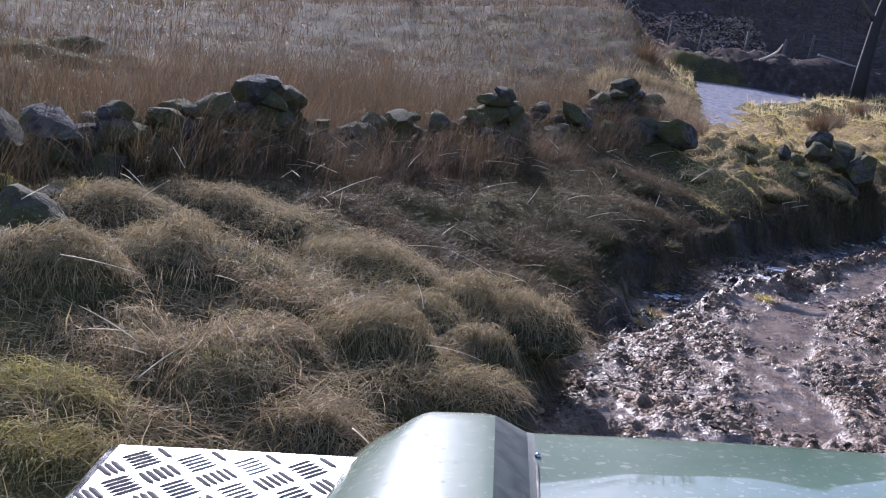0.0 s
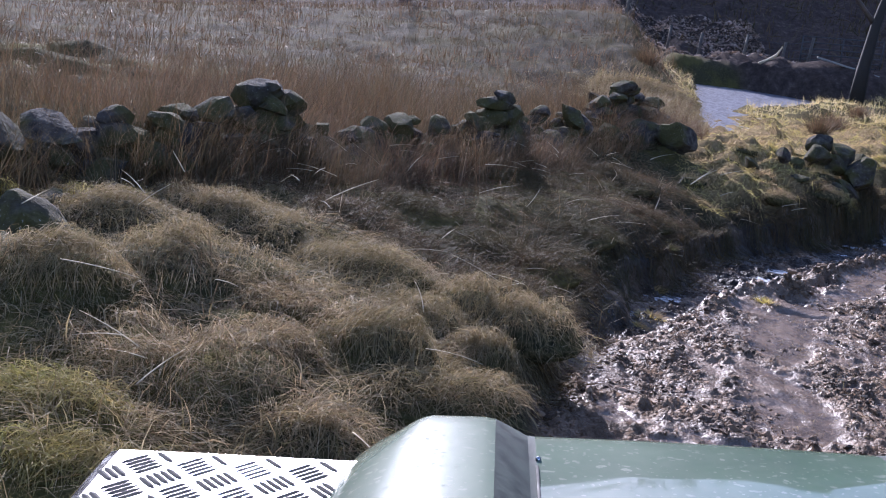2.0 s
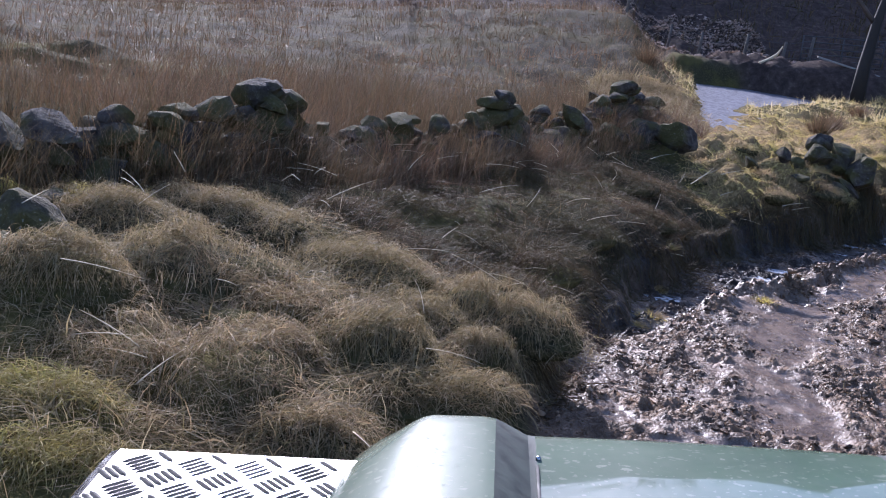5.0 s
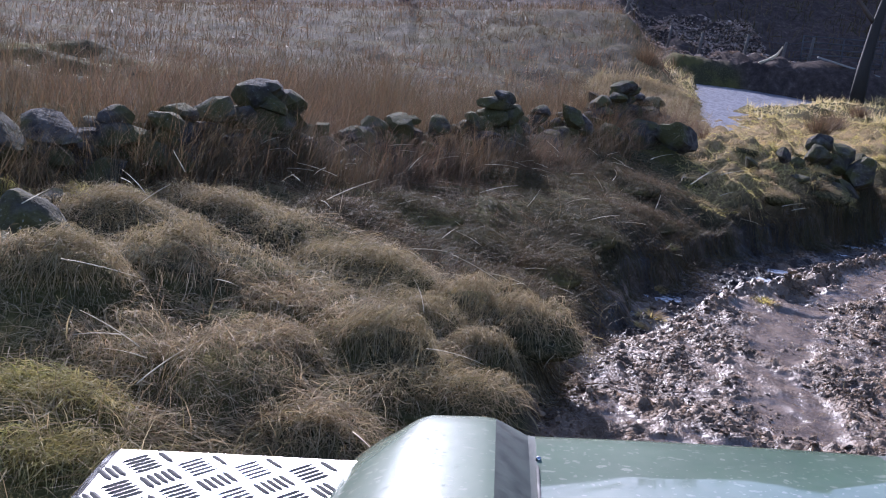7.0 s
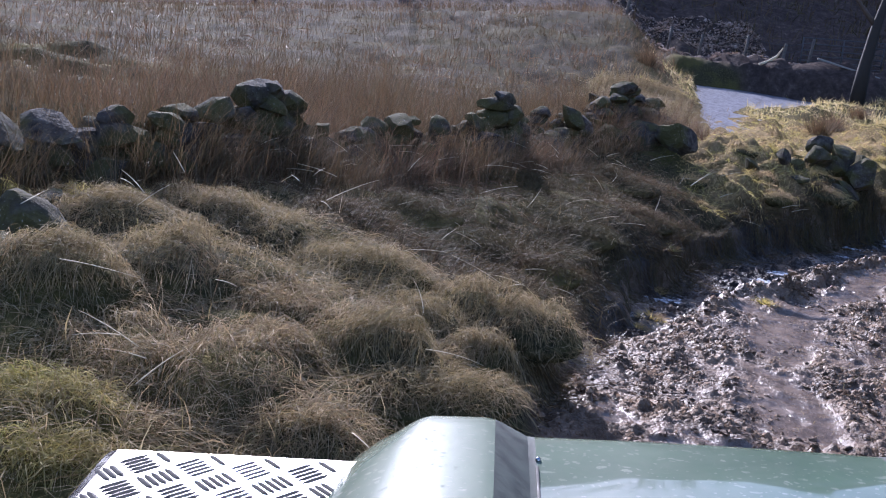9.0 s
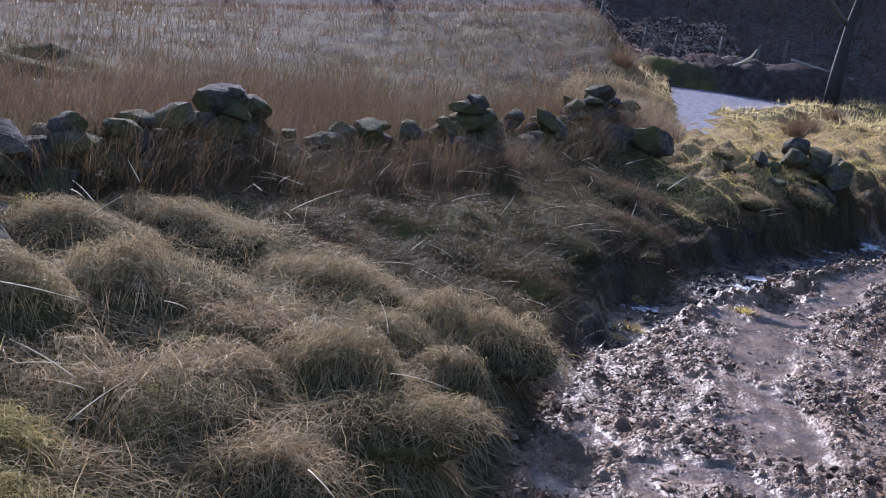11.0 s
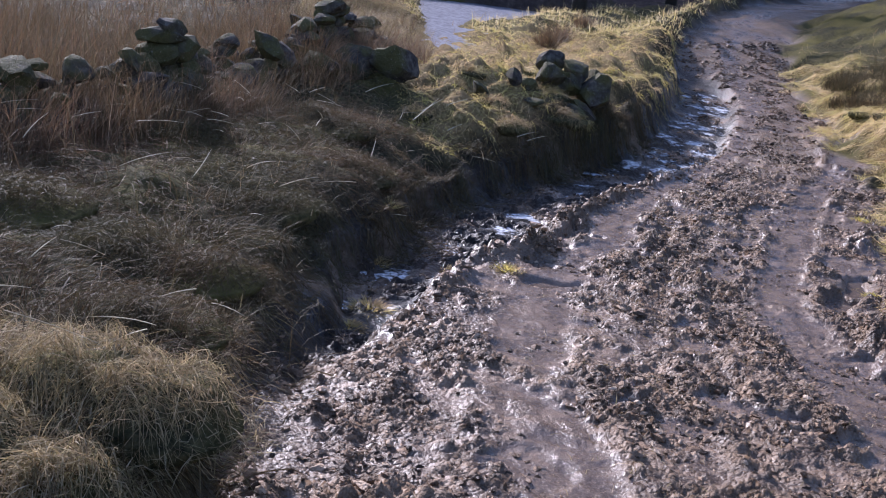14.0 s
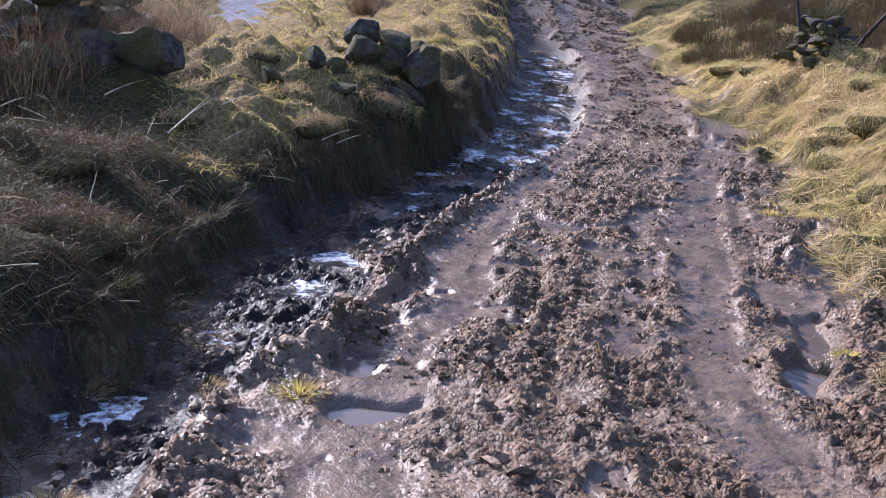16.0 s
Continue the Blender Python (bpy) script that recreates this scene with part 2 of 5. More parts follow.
def finish(m, n, l, colour, roughness=0.6, bump=None, strength=0.3, distance=0.01, metallic=0.0, coat=0.0, specular=0.5):
    p = n.new("ShaderNodeBsdfPrincipled")
    out = n.new("ShaderNodeOutputMaterial")
    for sock, v in ((p.inputs["Base Color"], colour), (p.inputs["Roughness"], roughness), (p.inputs["Metallic"], metallic), (p.inputs["Specular IOR Level"], specular)):
        if isinstance(v, tuple):
            sock.default_value = (*v, 1)
        elif isinstance(v, (int, float)):
            sock.default_value = v
        else:
            l.new(v, sock)
    p.inputs["Coat Weight"].default_value = coat
    if bump is not None:
        b = node(n, "ShaderNodeBump", Strength=strength, Distance=distance)
        l.new(bump, b.inputs["Height"])
        l.new(b.outputs[0], p.inputs["Normal"])
    l.new(p.outputs[0], out.inputs[0])
    return m


def attribute(n, name):
    a = n.new("ShaderNodeAttribute")
    a.attribute_name = name
    return a.outputs["Fac"]


def ground_material():
    m, n, l = material("ground")
    v = coords(n, l)
    big, mid, fine, grit = noise_tex(n, l, v, 0.9), noise_tex(n, l, v, 5.0, 6), noise_tex(n, l, v, 28.0, 6), noise_tex(n, l, v, 110.0, 4)
    mudc = ramp(n, l, mid, [(0.27, (0.038, 0.023, 0.014)), (0.5, (0.108, 0.068, 0.040)), (0.73, (0.25, 0.162, 0.098))])
    mudc = mix(n, l, math_node(n, l, "MULTIPLY", ramp(n, l, fine, [(0.45, (0, 0, 0)), (0.7, (1, 1, 1))]), 0.45), mudc, (0.27, 0.195, 0.13))
    turf = ramp(n, l, fine, [(0.3, (0.018, 0.016, 0.010)), (0.5, (0.050, 0.046, 0.022)), (0.7, (0.12, 0.095, 0.045))])
    turf = mix(n, l, ramp(n, l, big, [(0.45, (0, 0, 0)), (0.62, (1, 1, 1))]), turf, mix(n, l, fine, (0.045, 0.040, 0.012), (0.15, 0.125, 0.04)))
    litter = ramp(n, l, noise_tex(n, l, v, 4.5, 6, 0.7), [(0.4, (0.040, 0.030, 0.026)), (0.6, (0.080, 0.058, 0.048)), (0.75, (0.17, 0.13, 0.11))])
    turf = mix(n, l, attribute(n, "litter"), turf, litter)
    cushion = ramp(n, l, fine, [(0.3, (0.065, 0.046, 0.020)), (0.5, (0.18, 0.132, 0.050)), (0.72, (0.38, 0.28, 0.13))])
    turf = mix(n, l, attribute(n, "moss"), turf, mix(n, l, ramp(n, l, mid, [(0.42, (0, 0, 0)), (0.62, (1, 1, 1))]), cushion, mix(n, l, fine, (0.10, 0.065, 0.03), (0.36, 0.25, 0.12))))
    mud, wet = attribute(n, "mud"), attribute(n, "wet")
    mudc = mix(n, l, ramp(n, l, grit, [(0.5, (0, 0, 0)), (0.72, (0.55, 0.55, 0.55))]), mudc, (0.31, 0.23, 0.165))
    wetc = mix(n, l, wet, mudc, mix(n, l, 0.35, mudc, (0.085, 0.064, 0.055)))
    # near-black colour for wet peat and for shade below the bank
    peat_shade = attribute(n, "peat_shade")
    wetc = mix(n, l, math_node(n, l, "MULTIPLY", peat_shade, 0.9), wetc, mix(n, l, fine, (0.012, 0.010, 0.009), (0.040, 0.030, 0.024)))
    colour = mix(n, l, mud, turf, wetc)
    colour = mix(n, l, math_node(n, l, "MULTIPLY", peat_shade, 0.85), colour, (0.020, 0.016, 0.013))
    dry_r = ramp(n, l, fine, [(0.35, (0.30,) * 3), (0.65, (0.65,) * 3)])
    wet_r = ramp(n, l, mid, [(0.3, (0.16,) * 3), (0.7, (0.36,) * 3)])
    r = mix(n, l, mud, (0.9, 0.9, 0.9), mix(n, l, wet, dry_r, wet_r))
    rel = math_node(n, l, "ADD", math_node(n, l, "MULTIPLY", fine, 1.0), math_node(n, l, "MULTIPLY", grit, 0.35))
    crumb = node(n, "ShaderNodeTexVoronoi", Scale=48.0)
    crumb.feature = "SMOOTH_F1"
    crumb.inputs["Smoothness"].default_value = 0.25
    shift = n.new("ShaderNodeMixRGB")
    shift.blend_type = "ADD"
    shift.inputs[0].default_value = 0.05
    l.new(v, shift.inputs[1])
    l.new(mid, shift.inputs[2])
    l.new(shift.outputs[0], crumb.inputs["Vector"])
    rel = math_node(n, l, "SUBTRACT", rel, math_node(n, l, "MULTIPLY", math_node(n, l, "MULTIPLY", crumb.outputs["Distance"], mud), math_node(n, l, "SUBTRACT", 0.75, math_node(n, l, "MULTIPLY", wet, 0.6))))
    rel = math_node(n, l, "MULTIPLY", rel, math_node(n, l, "SUBTRACT", 1.0, math_node(n, l, "MULTIPLY", math_node(n, l, "POWER", wet, 0.5), 0.64)))
    return finish(m, n, l, colour, r, rel, 0.9, 0.03, specular=math_node(n, l, "ADD", 0.04, math_node(n, l, "MULTIPLY", math_node(n, l, "MULTIPLY", mud, math_node(n, l, "SUBTRACT", 1.0, math_node(n, l, "MULTIPLY", peat_shade, 0.35))), math_node(n, l, "ADD", 0.06, math_node(n, l, "MULTIPLY", wet, 0.34)))))


def blade_material(name, tones, patchy=(0.05, 0.06, 0.015), patch_scale=1.2, amount=0.5, glow=0.45):
    """Grass: tones vary from blade to blade, green patches from place to place; light comes through the blades."""
    m, n, l = material(name)
    g = n.new("ShaderNodeNewGeometry")
    c = ramp(n, l, g.outputs["Random Per Island"], [(i / (len(tones) - 1), t) for i, t in enumerate(tones)])
    where = noise_tex(n, l, coords(n, l), patch_scale, 3)
    c = mix(n, l, math_node(n, l, "MULTIPLY", ramp(n, l, where, [(0.42, (0, 0, 0)), (0.6, (1, 1, 1))]), amount), c, patchy)
    d = n.new("ShaderNodeBsdfPrincipled")
    d.inputs["Roughness"].default_value = 0.6
    d.inputs["Specular IOR Level"].default_value = 0.06
    t = n.new("ShaderNodeBsdfTranslucent")
    l.new(c, d.inputs["Base Color"])
    l.new(c, t.inputs[0])
    s = n.new("ShaderNodeMixShader")
    s.inputs[0].default_value = glow
    l.new(d.outputs[0], s.inputs[1])
    l.new(t.outputs[0], s.inputs[2])
    out = n.new("ShaderNodeOutputMaterial")
    l.new(s.outputs[0], out.inputs[0])
    return m


def stone_material():
    m, n, l = material("stone")
    v = coords(n, l)
    a, b, c = noise_tex(n, l, v, 3.0, 5), noise_tex(n, l, v, 14.0, 6), noise_tex(n, l, v, 60.0, 5)
    col = ramp(n, l, b, [(0.3, (0.022, 0.018, 0.015)), (0.5, (0.055, 0.047, 0.039)), (0.72, (0.12, 0.105, 0.088))])
    col = mix(n, l, math_node(n, l, "MULTIPLY", ramp(n, l, a, [(0.42, (0, 0, 0)), (0.55, (1, 1, 1))]), 0.85), col, mix(n, l, c, (0.03, 0.03, 0.010), (0.11, 0.095, 0.03)))
    col = mix(n, l, ramp(n, l, c, [(0.64, (0, 0, 0)), (0.72, (0.6, 0.6, 0.6))]), col, (0.32, 0.31, 0.27))
    return finish(m, n, l, col, 0.9, math_node(n, l, "ADD", b, math_node(n, l, "MULTIPLY", c, 0.4)), 0.9, 0.03, specular=0.12)


def clod_material():
    m, n, l = material("clod")
    v = coords(n, l)
    g = n.new("ShaderNodeNewGeometry")
    c = ramp(n, l, g.outputs["Random Per Island"], [(0.0, (0.040, 0.027, 0.017)), (0.5, (0.140, 0.086, 0.050)), (0.85, (0.27, 0.175, 0.105)), (1.0, (0.46, 0.34, 0.23))])
    f = noise_tex(n, l, v, 60.0, 5)
    return finish(m, n, l, c, ramp(n, l, f, [(0.35, (0.30,) * 3), (0.65, (0.65,) * 3)]), f, 0.9, 0.02, specular=0.12)


def paint_material():
    m, n, l = material("green_paint")
    v = local(n, l)
    cloud, film = noise_tex(n, l, v, 6.0, 5), noise_tex(n, l, v, 40.0, 6)
    base = mix(n, l, ramp(n, l, cloud, [(0.35, (0, 0, 0)), (0.7, (1, 1, 1))]), (0.028, 0.070, 0.034), (0.042, 0.096, 0.046))
    vo = node(n, "ShaderNodeTexVoronoi", Scale=130.0)
    vo.inputs["Randomness"].default_value = 1.0
    warp = n.new("ShaderNodeMixRGB")
    warp.blend_type = "ADD"
    warp.inputs[0].default_value = 0.03
    l.new(v, warp.inputs[1])
    nt = node(n, "ShaderNodeTexNoise", Scale=30.0, Detail=3.0)
    l.new(v, nt.inputs["Vector"])
    l.new(nt.outputs["Color"], warp.inputs[2])
    l.new(warp.outputs[0], vo.inputs["Vector"])
    sep = n.new("ShaderNodeSeparateColor")
    l.new(vo.outputs["Color"], sep.inputs[0])
    spot = math_node(n, l, "LESS_THAN", vo.outputs["Distance"], math_node(n, l, "MULTIPLY", math_node(n, l, "SUBTRACT", sep.outputs[0], 0.50), 0.75))
    smear = n.new("ShaderNodeTexVoronoi")
    smear.inputs["Scale"].default_value = 75.0
    squash = n.new("ShaderNodeVectorMath")
    squash.operation = "MULTIPLY"
    squash.inputs[1].default_value = (0.8, 1.5, 1.0)
    l.new(warp.outputs[0], squash.inputs[0])
    l.new(squash.outputs[0], smear.inputs["Vector"])
    sep2 = n.new("ShaderNodeSeparateColor")
    l.new(smear.outputs["Color"], sep2.inputs[0])
    reach = math_node(n, l, "MULTIPLY", math_node(n, l, "SUBTRACT", sep2.outputs[0], 0.45), 1.5)
    splash = math_node(n, l, "MULTIPLY", math_node(n, l, "LESS_THAN", smear.outputs["Distance"], math_node(n, l, "MULTIPLY", reach, film)), ramp(n, l, film, [(0.42, (0.05,) * 3), (0.62, (0.30,) * 3)]))
    dusty = math_node(n, l, "MULTIPLY", ramp(n, l, film, [(0.35, (0.3, 0.3, 0.3)), (0.75, (1, 1, 1))]), 0.24)
    col = mix(n, l, dusty, base, (0.16, 0.17, 0.13))
    col = mix(n, l, splash, col, (0.36, 0.36, 0.30))
    col = mix(n, l, math_node(n, l, "MULTIPLY", spot, 0.24), col, (0.36, 0.36, 0.31))
    rough = mix(n, l, math_node(n, l, "MAXIMUM", math_node(n, l, "MULTIPLY", spot, 0.6), math_node(n, l, "MULTIPLY", dusty, 0.3)), (0.5, 0.5, 0.5), (0.8, 0.8, 0.8))
    return finish(m, n, l, col, rough, film, 0.03, 0.001, specular=0.25, coat=1.0)


def plain(name, colour, rough, metallic=0.0, scale=30.0, vary=0.3, bump=0.2):
    m, n, l = material(name)
    f = noise_tex(n, l, local(n, l), scale, 5)
    dark = tuple(c * (1 - vary) for c in colour)
    light = tuple(min(c * (1 + vary), 1) for c in colour)
    return finish(m, n, l, ramp(n, l, f, [(0.3, dark), (0.7, light)]), ramp(n, l, f, [(0.3, (rough * 0.8,) * 3), (0.7, (min(rough * 1.25, 1),) * 3)]), f, bump, 0.004, metallic)


def water_material():
    m, n, l = material("water")
    w = noise_tex(n, l, coords(n, l, (1.0, 0.45, 1.0)), 9.0, 4)
    return finish(m, n, l, (0.11, 0.080, 0.060), 0.12, w, 0.25, 0.015)


def ice_material():
    m, n, l = material("thin_ice")
    v = coords(n, l)
    a, b = noise_tex(n, l, v, 3.0, 5), noise_tex(n, l, v, 22.0, 5)
    patch = ramp(n, l, a, [(0.49, (0, 0, 0)), (0.57, (1, 1, 1))])
    c = ramp(n, l, b, [(0.38, (0.022, 0.020, 0.018)), (0.45, (0.20, 0.20, 0.21)), (0.54, (0.66, 0.67, 0.70))])
    return finish(m, n, l, mix(n, l, patch, (0.022, 0.020, 0.018), c), ramp(n, l, a, [(0.3, (0.10,) * 3), (0.7, (0.34,) * 3)]), b, 0.4, 0.012)


def pond_material():
    m, n, l = material("pond_mottled")
    v = coords(n, l, (1.0, 0.4, 1.0))
    b = noise_tex(n, l, v, 12.0, 5)
    # mottled from dark to pale grey by stretched noise
    return finish(m, n, l, ramp(n, l, b, [(0.38, (0.05, 0.048, 0.055)), (0.62, (0.25, 0.243, 0.28))]), 0.38, b, 0.4, 0.02)


ICE, POND = ice_material(), pond_material()
GROUND, STONE, CLOD, PAINT, WATER = ground_material(), stone_material(), clod_material(), paint_material(), water_material()
ALUMINIUM = plain("bright_aluminium", (0.40, 0.395, 0.39), 0.20, 1.0, 26.0, 0.30, 0.12)
# mud stain plus the shade of the rim's inner slope, in one dark colour
SHADED_DIRTY_PAINT = plain("shaded_mud_stained_paint", (0.026, 0.036, 0.028), 0.7, 0.0, 34.0, 0.6, 0.3)
# near-black stands in for the dark land reflected in the tread bars
BAR_REFLECTION = plain("bar_dark_reflection", (0.020, 0.019, 0.019), 0.8, 0.0, 60.0, 0.4, 0.2)
RUBBER = plain("black_rubber", (0.022, 0.021, 0.020), 0.75)
STEEL = plain("galvanised_steel", (0.075, 0.072, 0.072), 0.75, 0.3)
BLACK = plain("black_paint", (0.018, 0.018, 0.018), 0.45)
BARK = plain("bark", (0.024, 0.019, 0.015), 0.9, 0.0, 18.0, 0.5, 0.8)
TIMBER = plain("weathered_timber", (0.10, 0.085, 0.07), 0.85, 0.0, 14.0, 0.4, 0.5)
CONCRETE = plain("concrete", (0.24, 0.225, 0.20), 0.85, 0.0, 20.0, 0.25, 0.4)
GLASS = plain("lamp_glass", (0.6, 0.62, 0.62), 0.12)
STRAW = blade_material("dead_grass", [(0.12, 0.083, 0.047), (0.28, 0.198, 0.11), (0.42, 0.31, 0.175), (0.20, 0.165, 0.07), (0.56, 0.45, 0.29)], (0.17, 0.145, 0.055), 1.3, 0.35, 0.42)
TURF = blade_material("mossy_turf", [(0.42, 0.345, 0.09), (0.58, 0.46, 0.14), (0.47, 0.41, 0.09), (0.68, 0.54, 0.24), (0.30, 0.27, 0.06)], (0.50, 0.33, 0.19), 3.0, 0.8)
GOLD = blade_material("yellow_grass", [(0.46, 0.325, 0.14), (0.70, 0.52, 0.28), (0.55, 0.42, 0.18), (0.80, 0.64, 0.42), (0.38, 0.30, 0.10)], (0.38, 0.345, 0.09), 3.2, 0.62, 0.55)
# scrub and heather tones, dark enough to hold the ditch bank's shade too
MOOR_AND_BANK_SHADE = blade_material("moor_and_bank_shade", [(0.040, 0.026, 0.016), (0.095, 0.060, 0.031), (0.15, 0.10, 0.05), (0.062, 0.056, 0.026), (0.16, 0.112, 0.06)], (0.052, 0.058, 0.026), 0.7, 0.5, 0.24)
OLIVE = blade_material("olive_grass", [(0.20, 0.18, 0.05), (0.34, 0.29, 0.09), (0.26, 0.25, 0.06), (0.44, 0.36, 0.16), (0.14, 0.13, 0.04)], (0.34, 0.25, 0.11), 2.0, 0.6, 0.4)
LEAF = blade_material("dead_leaves", [(0.26, 0.18, 0.135), (0.48, 0.36, 0.28), (0.66, 0.53, 0.44), (0.18, 0.12, 0.085)], (0.16, 0.11, 0.08), 0.9, 0.4, 0.3)
BRACKEN = blade_material("bracken", [(0.07, 0.043, 0.027), (0.165, 0.096, 0.054), (0.245, 0.148, 0.084), (0.11, 0.082, 0.044), (0.30, 0.21, 0.13)], (0.05, 0.055, 0.02), 0.5, 0.4, 0.28)
STALK = blade_material("pale_stalk", [(0.45, 0.38, 0.25), (0.62, 0.54, 0.38), (0.55, 0.47, 0.32)], (0.5, 0.42, 0.28), 1.0, 0.2, 0.3)
TWIGS = plain("twigs", (0.075, 0.055, 0.042), 0.9, 0.0, 6.0, 0.5, 0.2)


# ---------------------------------------------------------------- mesh helpers
def mesh_object(name, verts, faces, mat, parent=None, label="", shade=True):
    me = bpy.data.meshes.new(name)
    me.from_pydata([tuple(v) for v in verts] if not isinstance(verts, list) else verts, [], faces)
    me.materials.append(mat)
    if shade:
        me.shade_smooth()
    ob = new(name, me)
    if parent is not None:
        ob.parent = parent
    if label:
        ob["label"] = label
    return ob


def quick_mesh(name, co, tri_or_quad, mat):
    """A large mesh from arrays: co (n, 3), faces (m, 3 or 4)."""
    me = bpy.data.meshes.new(name)
    k = tri_or_quad.shape[1]
    me.vertices.add(len(co))
    me.vertices.foreach_set("co", np.ascontiguousarray(co, np.float32).ravel())
    me.loops.add(tri_or_quad.size)
    me.loops.foreach_set("vertex_index", np.ascontiguousarray(tri_or_quad, np.int32).ravel())
    me.polygons.add(len(tri_or_quad))
    me.polygons.foreach_set("loop_start", np.arange(0, tri_or_quad.size, k, dtype=np.int32))
    me.polygons.foreach_set("use_smooth", np.ones(len(tri_or_quad), bool))
    me.update(calc_edges=True)
    me.materials.append(mat)
    return me


def part(name, bm, mat, parent, label="", smooth_shade=True):
    me = bpy.data.meshes.new(name)
    bm.to_mesh(me)
    bm.free()
    me.materials.append(mat)
    if smooth_shade:
        me.shade_smooth()
    ob = new(name, me)
    ob.parent = parent
    if label:
        ob["label"] = label
    return ob


def thing(name, m, label, category, group="", kind=""):
    ob = new(name)
    ob.matrix_world = m
    return tagged(ob, label, category, group, kind)


def box(bm, size, at, bevel=0.0, turn=None):
    r = bmesh.ops.create_cube(bm, size=1.0)
    mat = Matrix.Translation(at) @ (turn or Matrix.Identity(4)) @ Matrix.Diagonal((*size, 1))
    bmesh.ops.transform(bm, matrix=mat, verts=r["verts"])
    if bevel:
        es = list({e for v in r["verts"] for e in v.link_edges})
        bmesh.ops.bevel(bm, geom=es, offset=bevel, segments=2, affect="EDGES", profile=0.6)
    return bm


def tube(points, radii, sides=7):
    """A tapered limb along points."""
    verts, faces = [], []
    pts = [Vector(p) for p in points]
    for i, p in enumerate(pts):
        way = (pts[min(i + 1, len(pts) - 1)] - pts[max(i - 1, 0)]).normalized()
        side = way.cross(Vector((0.3, 0.9, 0.2))).normalized()
        up = way.cross(side)
        for k in range(sides):
            t = 2 * math.pi * k / sides
            verts.append(tuple(p + radii[i] * (math.cos(t) * side + math.sin(t) * up)))
    for i in range(len(pts) - 1):
        for k in range(sides):
            faces.append((i * sides + k, i * sides + (k + 1) % sides, (i + 1) * sides + (k + 1) % sides, (i + 1) * sides + k))
    faces.append(tuple(range(sides))[::-1])
    faces.append(tuple((len(pts) - 1) * sides + k for k in range(sides)))
    return verts, faces


def blades(root, length, lean_dir, lean, width, rng, levels=4, droop=0.9):
    """Arrays of curved tapering blades: root (n,3), length (n), lean_dir (n) heading in radians, lean (n) from upright."""
    n = len(root)
    t = np.linspace(0, 1, levels + 1)
    ang = lean[:, None] + droop * t[None, :] * (0.6 + 0.8 * rng.random((n, 1)))
    step = length[:, None] / levels
    run = np.concatenate([np.zeros((n, 1)), np.cumsum(np.sin(ang[:, :-1]) * step, 1)], 1)
    rise = np.concatenate([np.zeros((n, 1)), np.cumsum(np.cos(ang[:, :-1]) * step, 1)], 1)
    dx, dy = np.sin(lean_dir)[:, None], np.cos(lean_dir)[:, None]
    twist = lean_dir[:, None] + math.pi / 2 + rng.normal(0, 0.5, (n, 1))
    wob = rng.normal(0, 0.06, (n, 1)) * length[:, None] * t[None, :] ** 2
    cx = root[:, 0:1] + run * dx - wob * dy
    cy = root[:, 1:2] + run * dy + wob * dx
    cz = root[:, 2:3] + rise
    w = (width[:, None] * (1 - t[None, :] ** 1.6)) / 2
    a = np.stack([cx - w * np.sin(twist), cy - w * np.cos(twist), cz], -1)[:, :-1]
    b = np.stack([cx + w * np.sin(twist), cy + w * np.cos(twist), cz], -1)[:, :-1]
    tip = np.stack([cx[:, -1], cy[:, -1], cz[:, -1]], -1)[:, None]
    co = np.concatenate([np.stack([a, b], 2).reshape(n, -1, 3), tip], 1)
    per = 2 * levels + 1
    f = []
    for i in range(levels - 1):
        f += [(2 * i, 2 * i + 1, 2 * i + 3), (2 * i, 2 * i + 3, 2 * i + 2)]
    f.append((2 * levels - 2, 2 * levels - 1, 2 * levels))
    faces = (np.arange(n)[:, None, None] * per + np.array(f)[None]).reshape(-1, 3)
    return co.reshape(-1, 3), faces


def strands(x, y, length, heading, height, lift, width, rng, levels=4, swirl=0.6):
    """Arrays of grass strands lying over a surface: each follows height(x, y) from its root along its heading."""
    n = len(x)
    t = np.linspace(0, 1, levels + 1)
    h = heading[:, None] + rng.normal(0, swirl, (n, 1)) * t[None]
    step = length[:, None] / levels
    px = x[:, None] + np.concatenate([np.zeros((n, 1)), np.cumsum(np.sin(h[:, :-1]) * step, 1)], 1)
    py = y[:, None] + np.concatenate([np.zeros((n, 1)), np.cumsum(np.cos(h[:, :-1]) * step, 1)], 1)
    pz = height(px.ravel(), py.ravel()).reshape(px.shape)
    pz = pz + lift[:, None] * np.sin(math.pi * 0.85 * t)[None] + 0.003
    pz[:, 0] -= 0.012
    w = width[:, None] * (1 - 0.93 * t[None] ** 1.8) / 2
    tip = rng.normal(0, 0.7, (n, 1))
    sx, sy, sz = np.cos(h) * np.cos(tip), -np.sin(h) * np.cos(tip), np.sin(tip) * np.ones_like(h)
    a = np.stack([px - w * sx, py - w * sy, pz - w * sz], -1)[:, :-1]
    b = np.stack([px + w * sx, py + w * sy, pz + w * sz], -1)[:, :-1]
    end = np.stack([px[:, -1], py[:, -1], pz[:, -1]], -1)[:, None]
    co = np.concatenate([np.stack([a, b], 2).reshape(n, -1, 3), end], 1)
    per = 2 * levels + 1
    f = []
    for i in range(levels - 1):
        f += [(2 * i, 2 * i + 1, 2 * i + 3), (2 * i, 2 * i + 3, 2 * i + 2)]
    f.append((2 * levels - 2, 2 * levels - 1, 2 * levels))
    faces = (np.arange(n)[:, None, None] * per + np.array(f)[None]).reshape(-1, 3)
    return co.reshape(-1, 3), faces


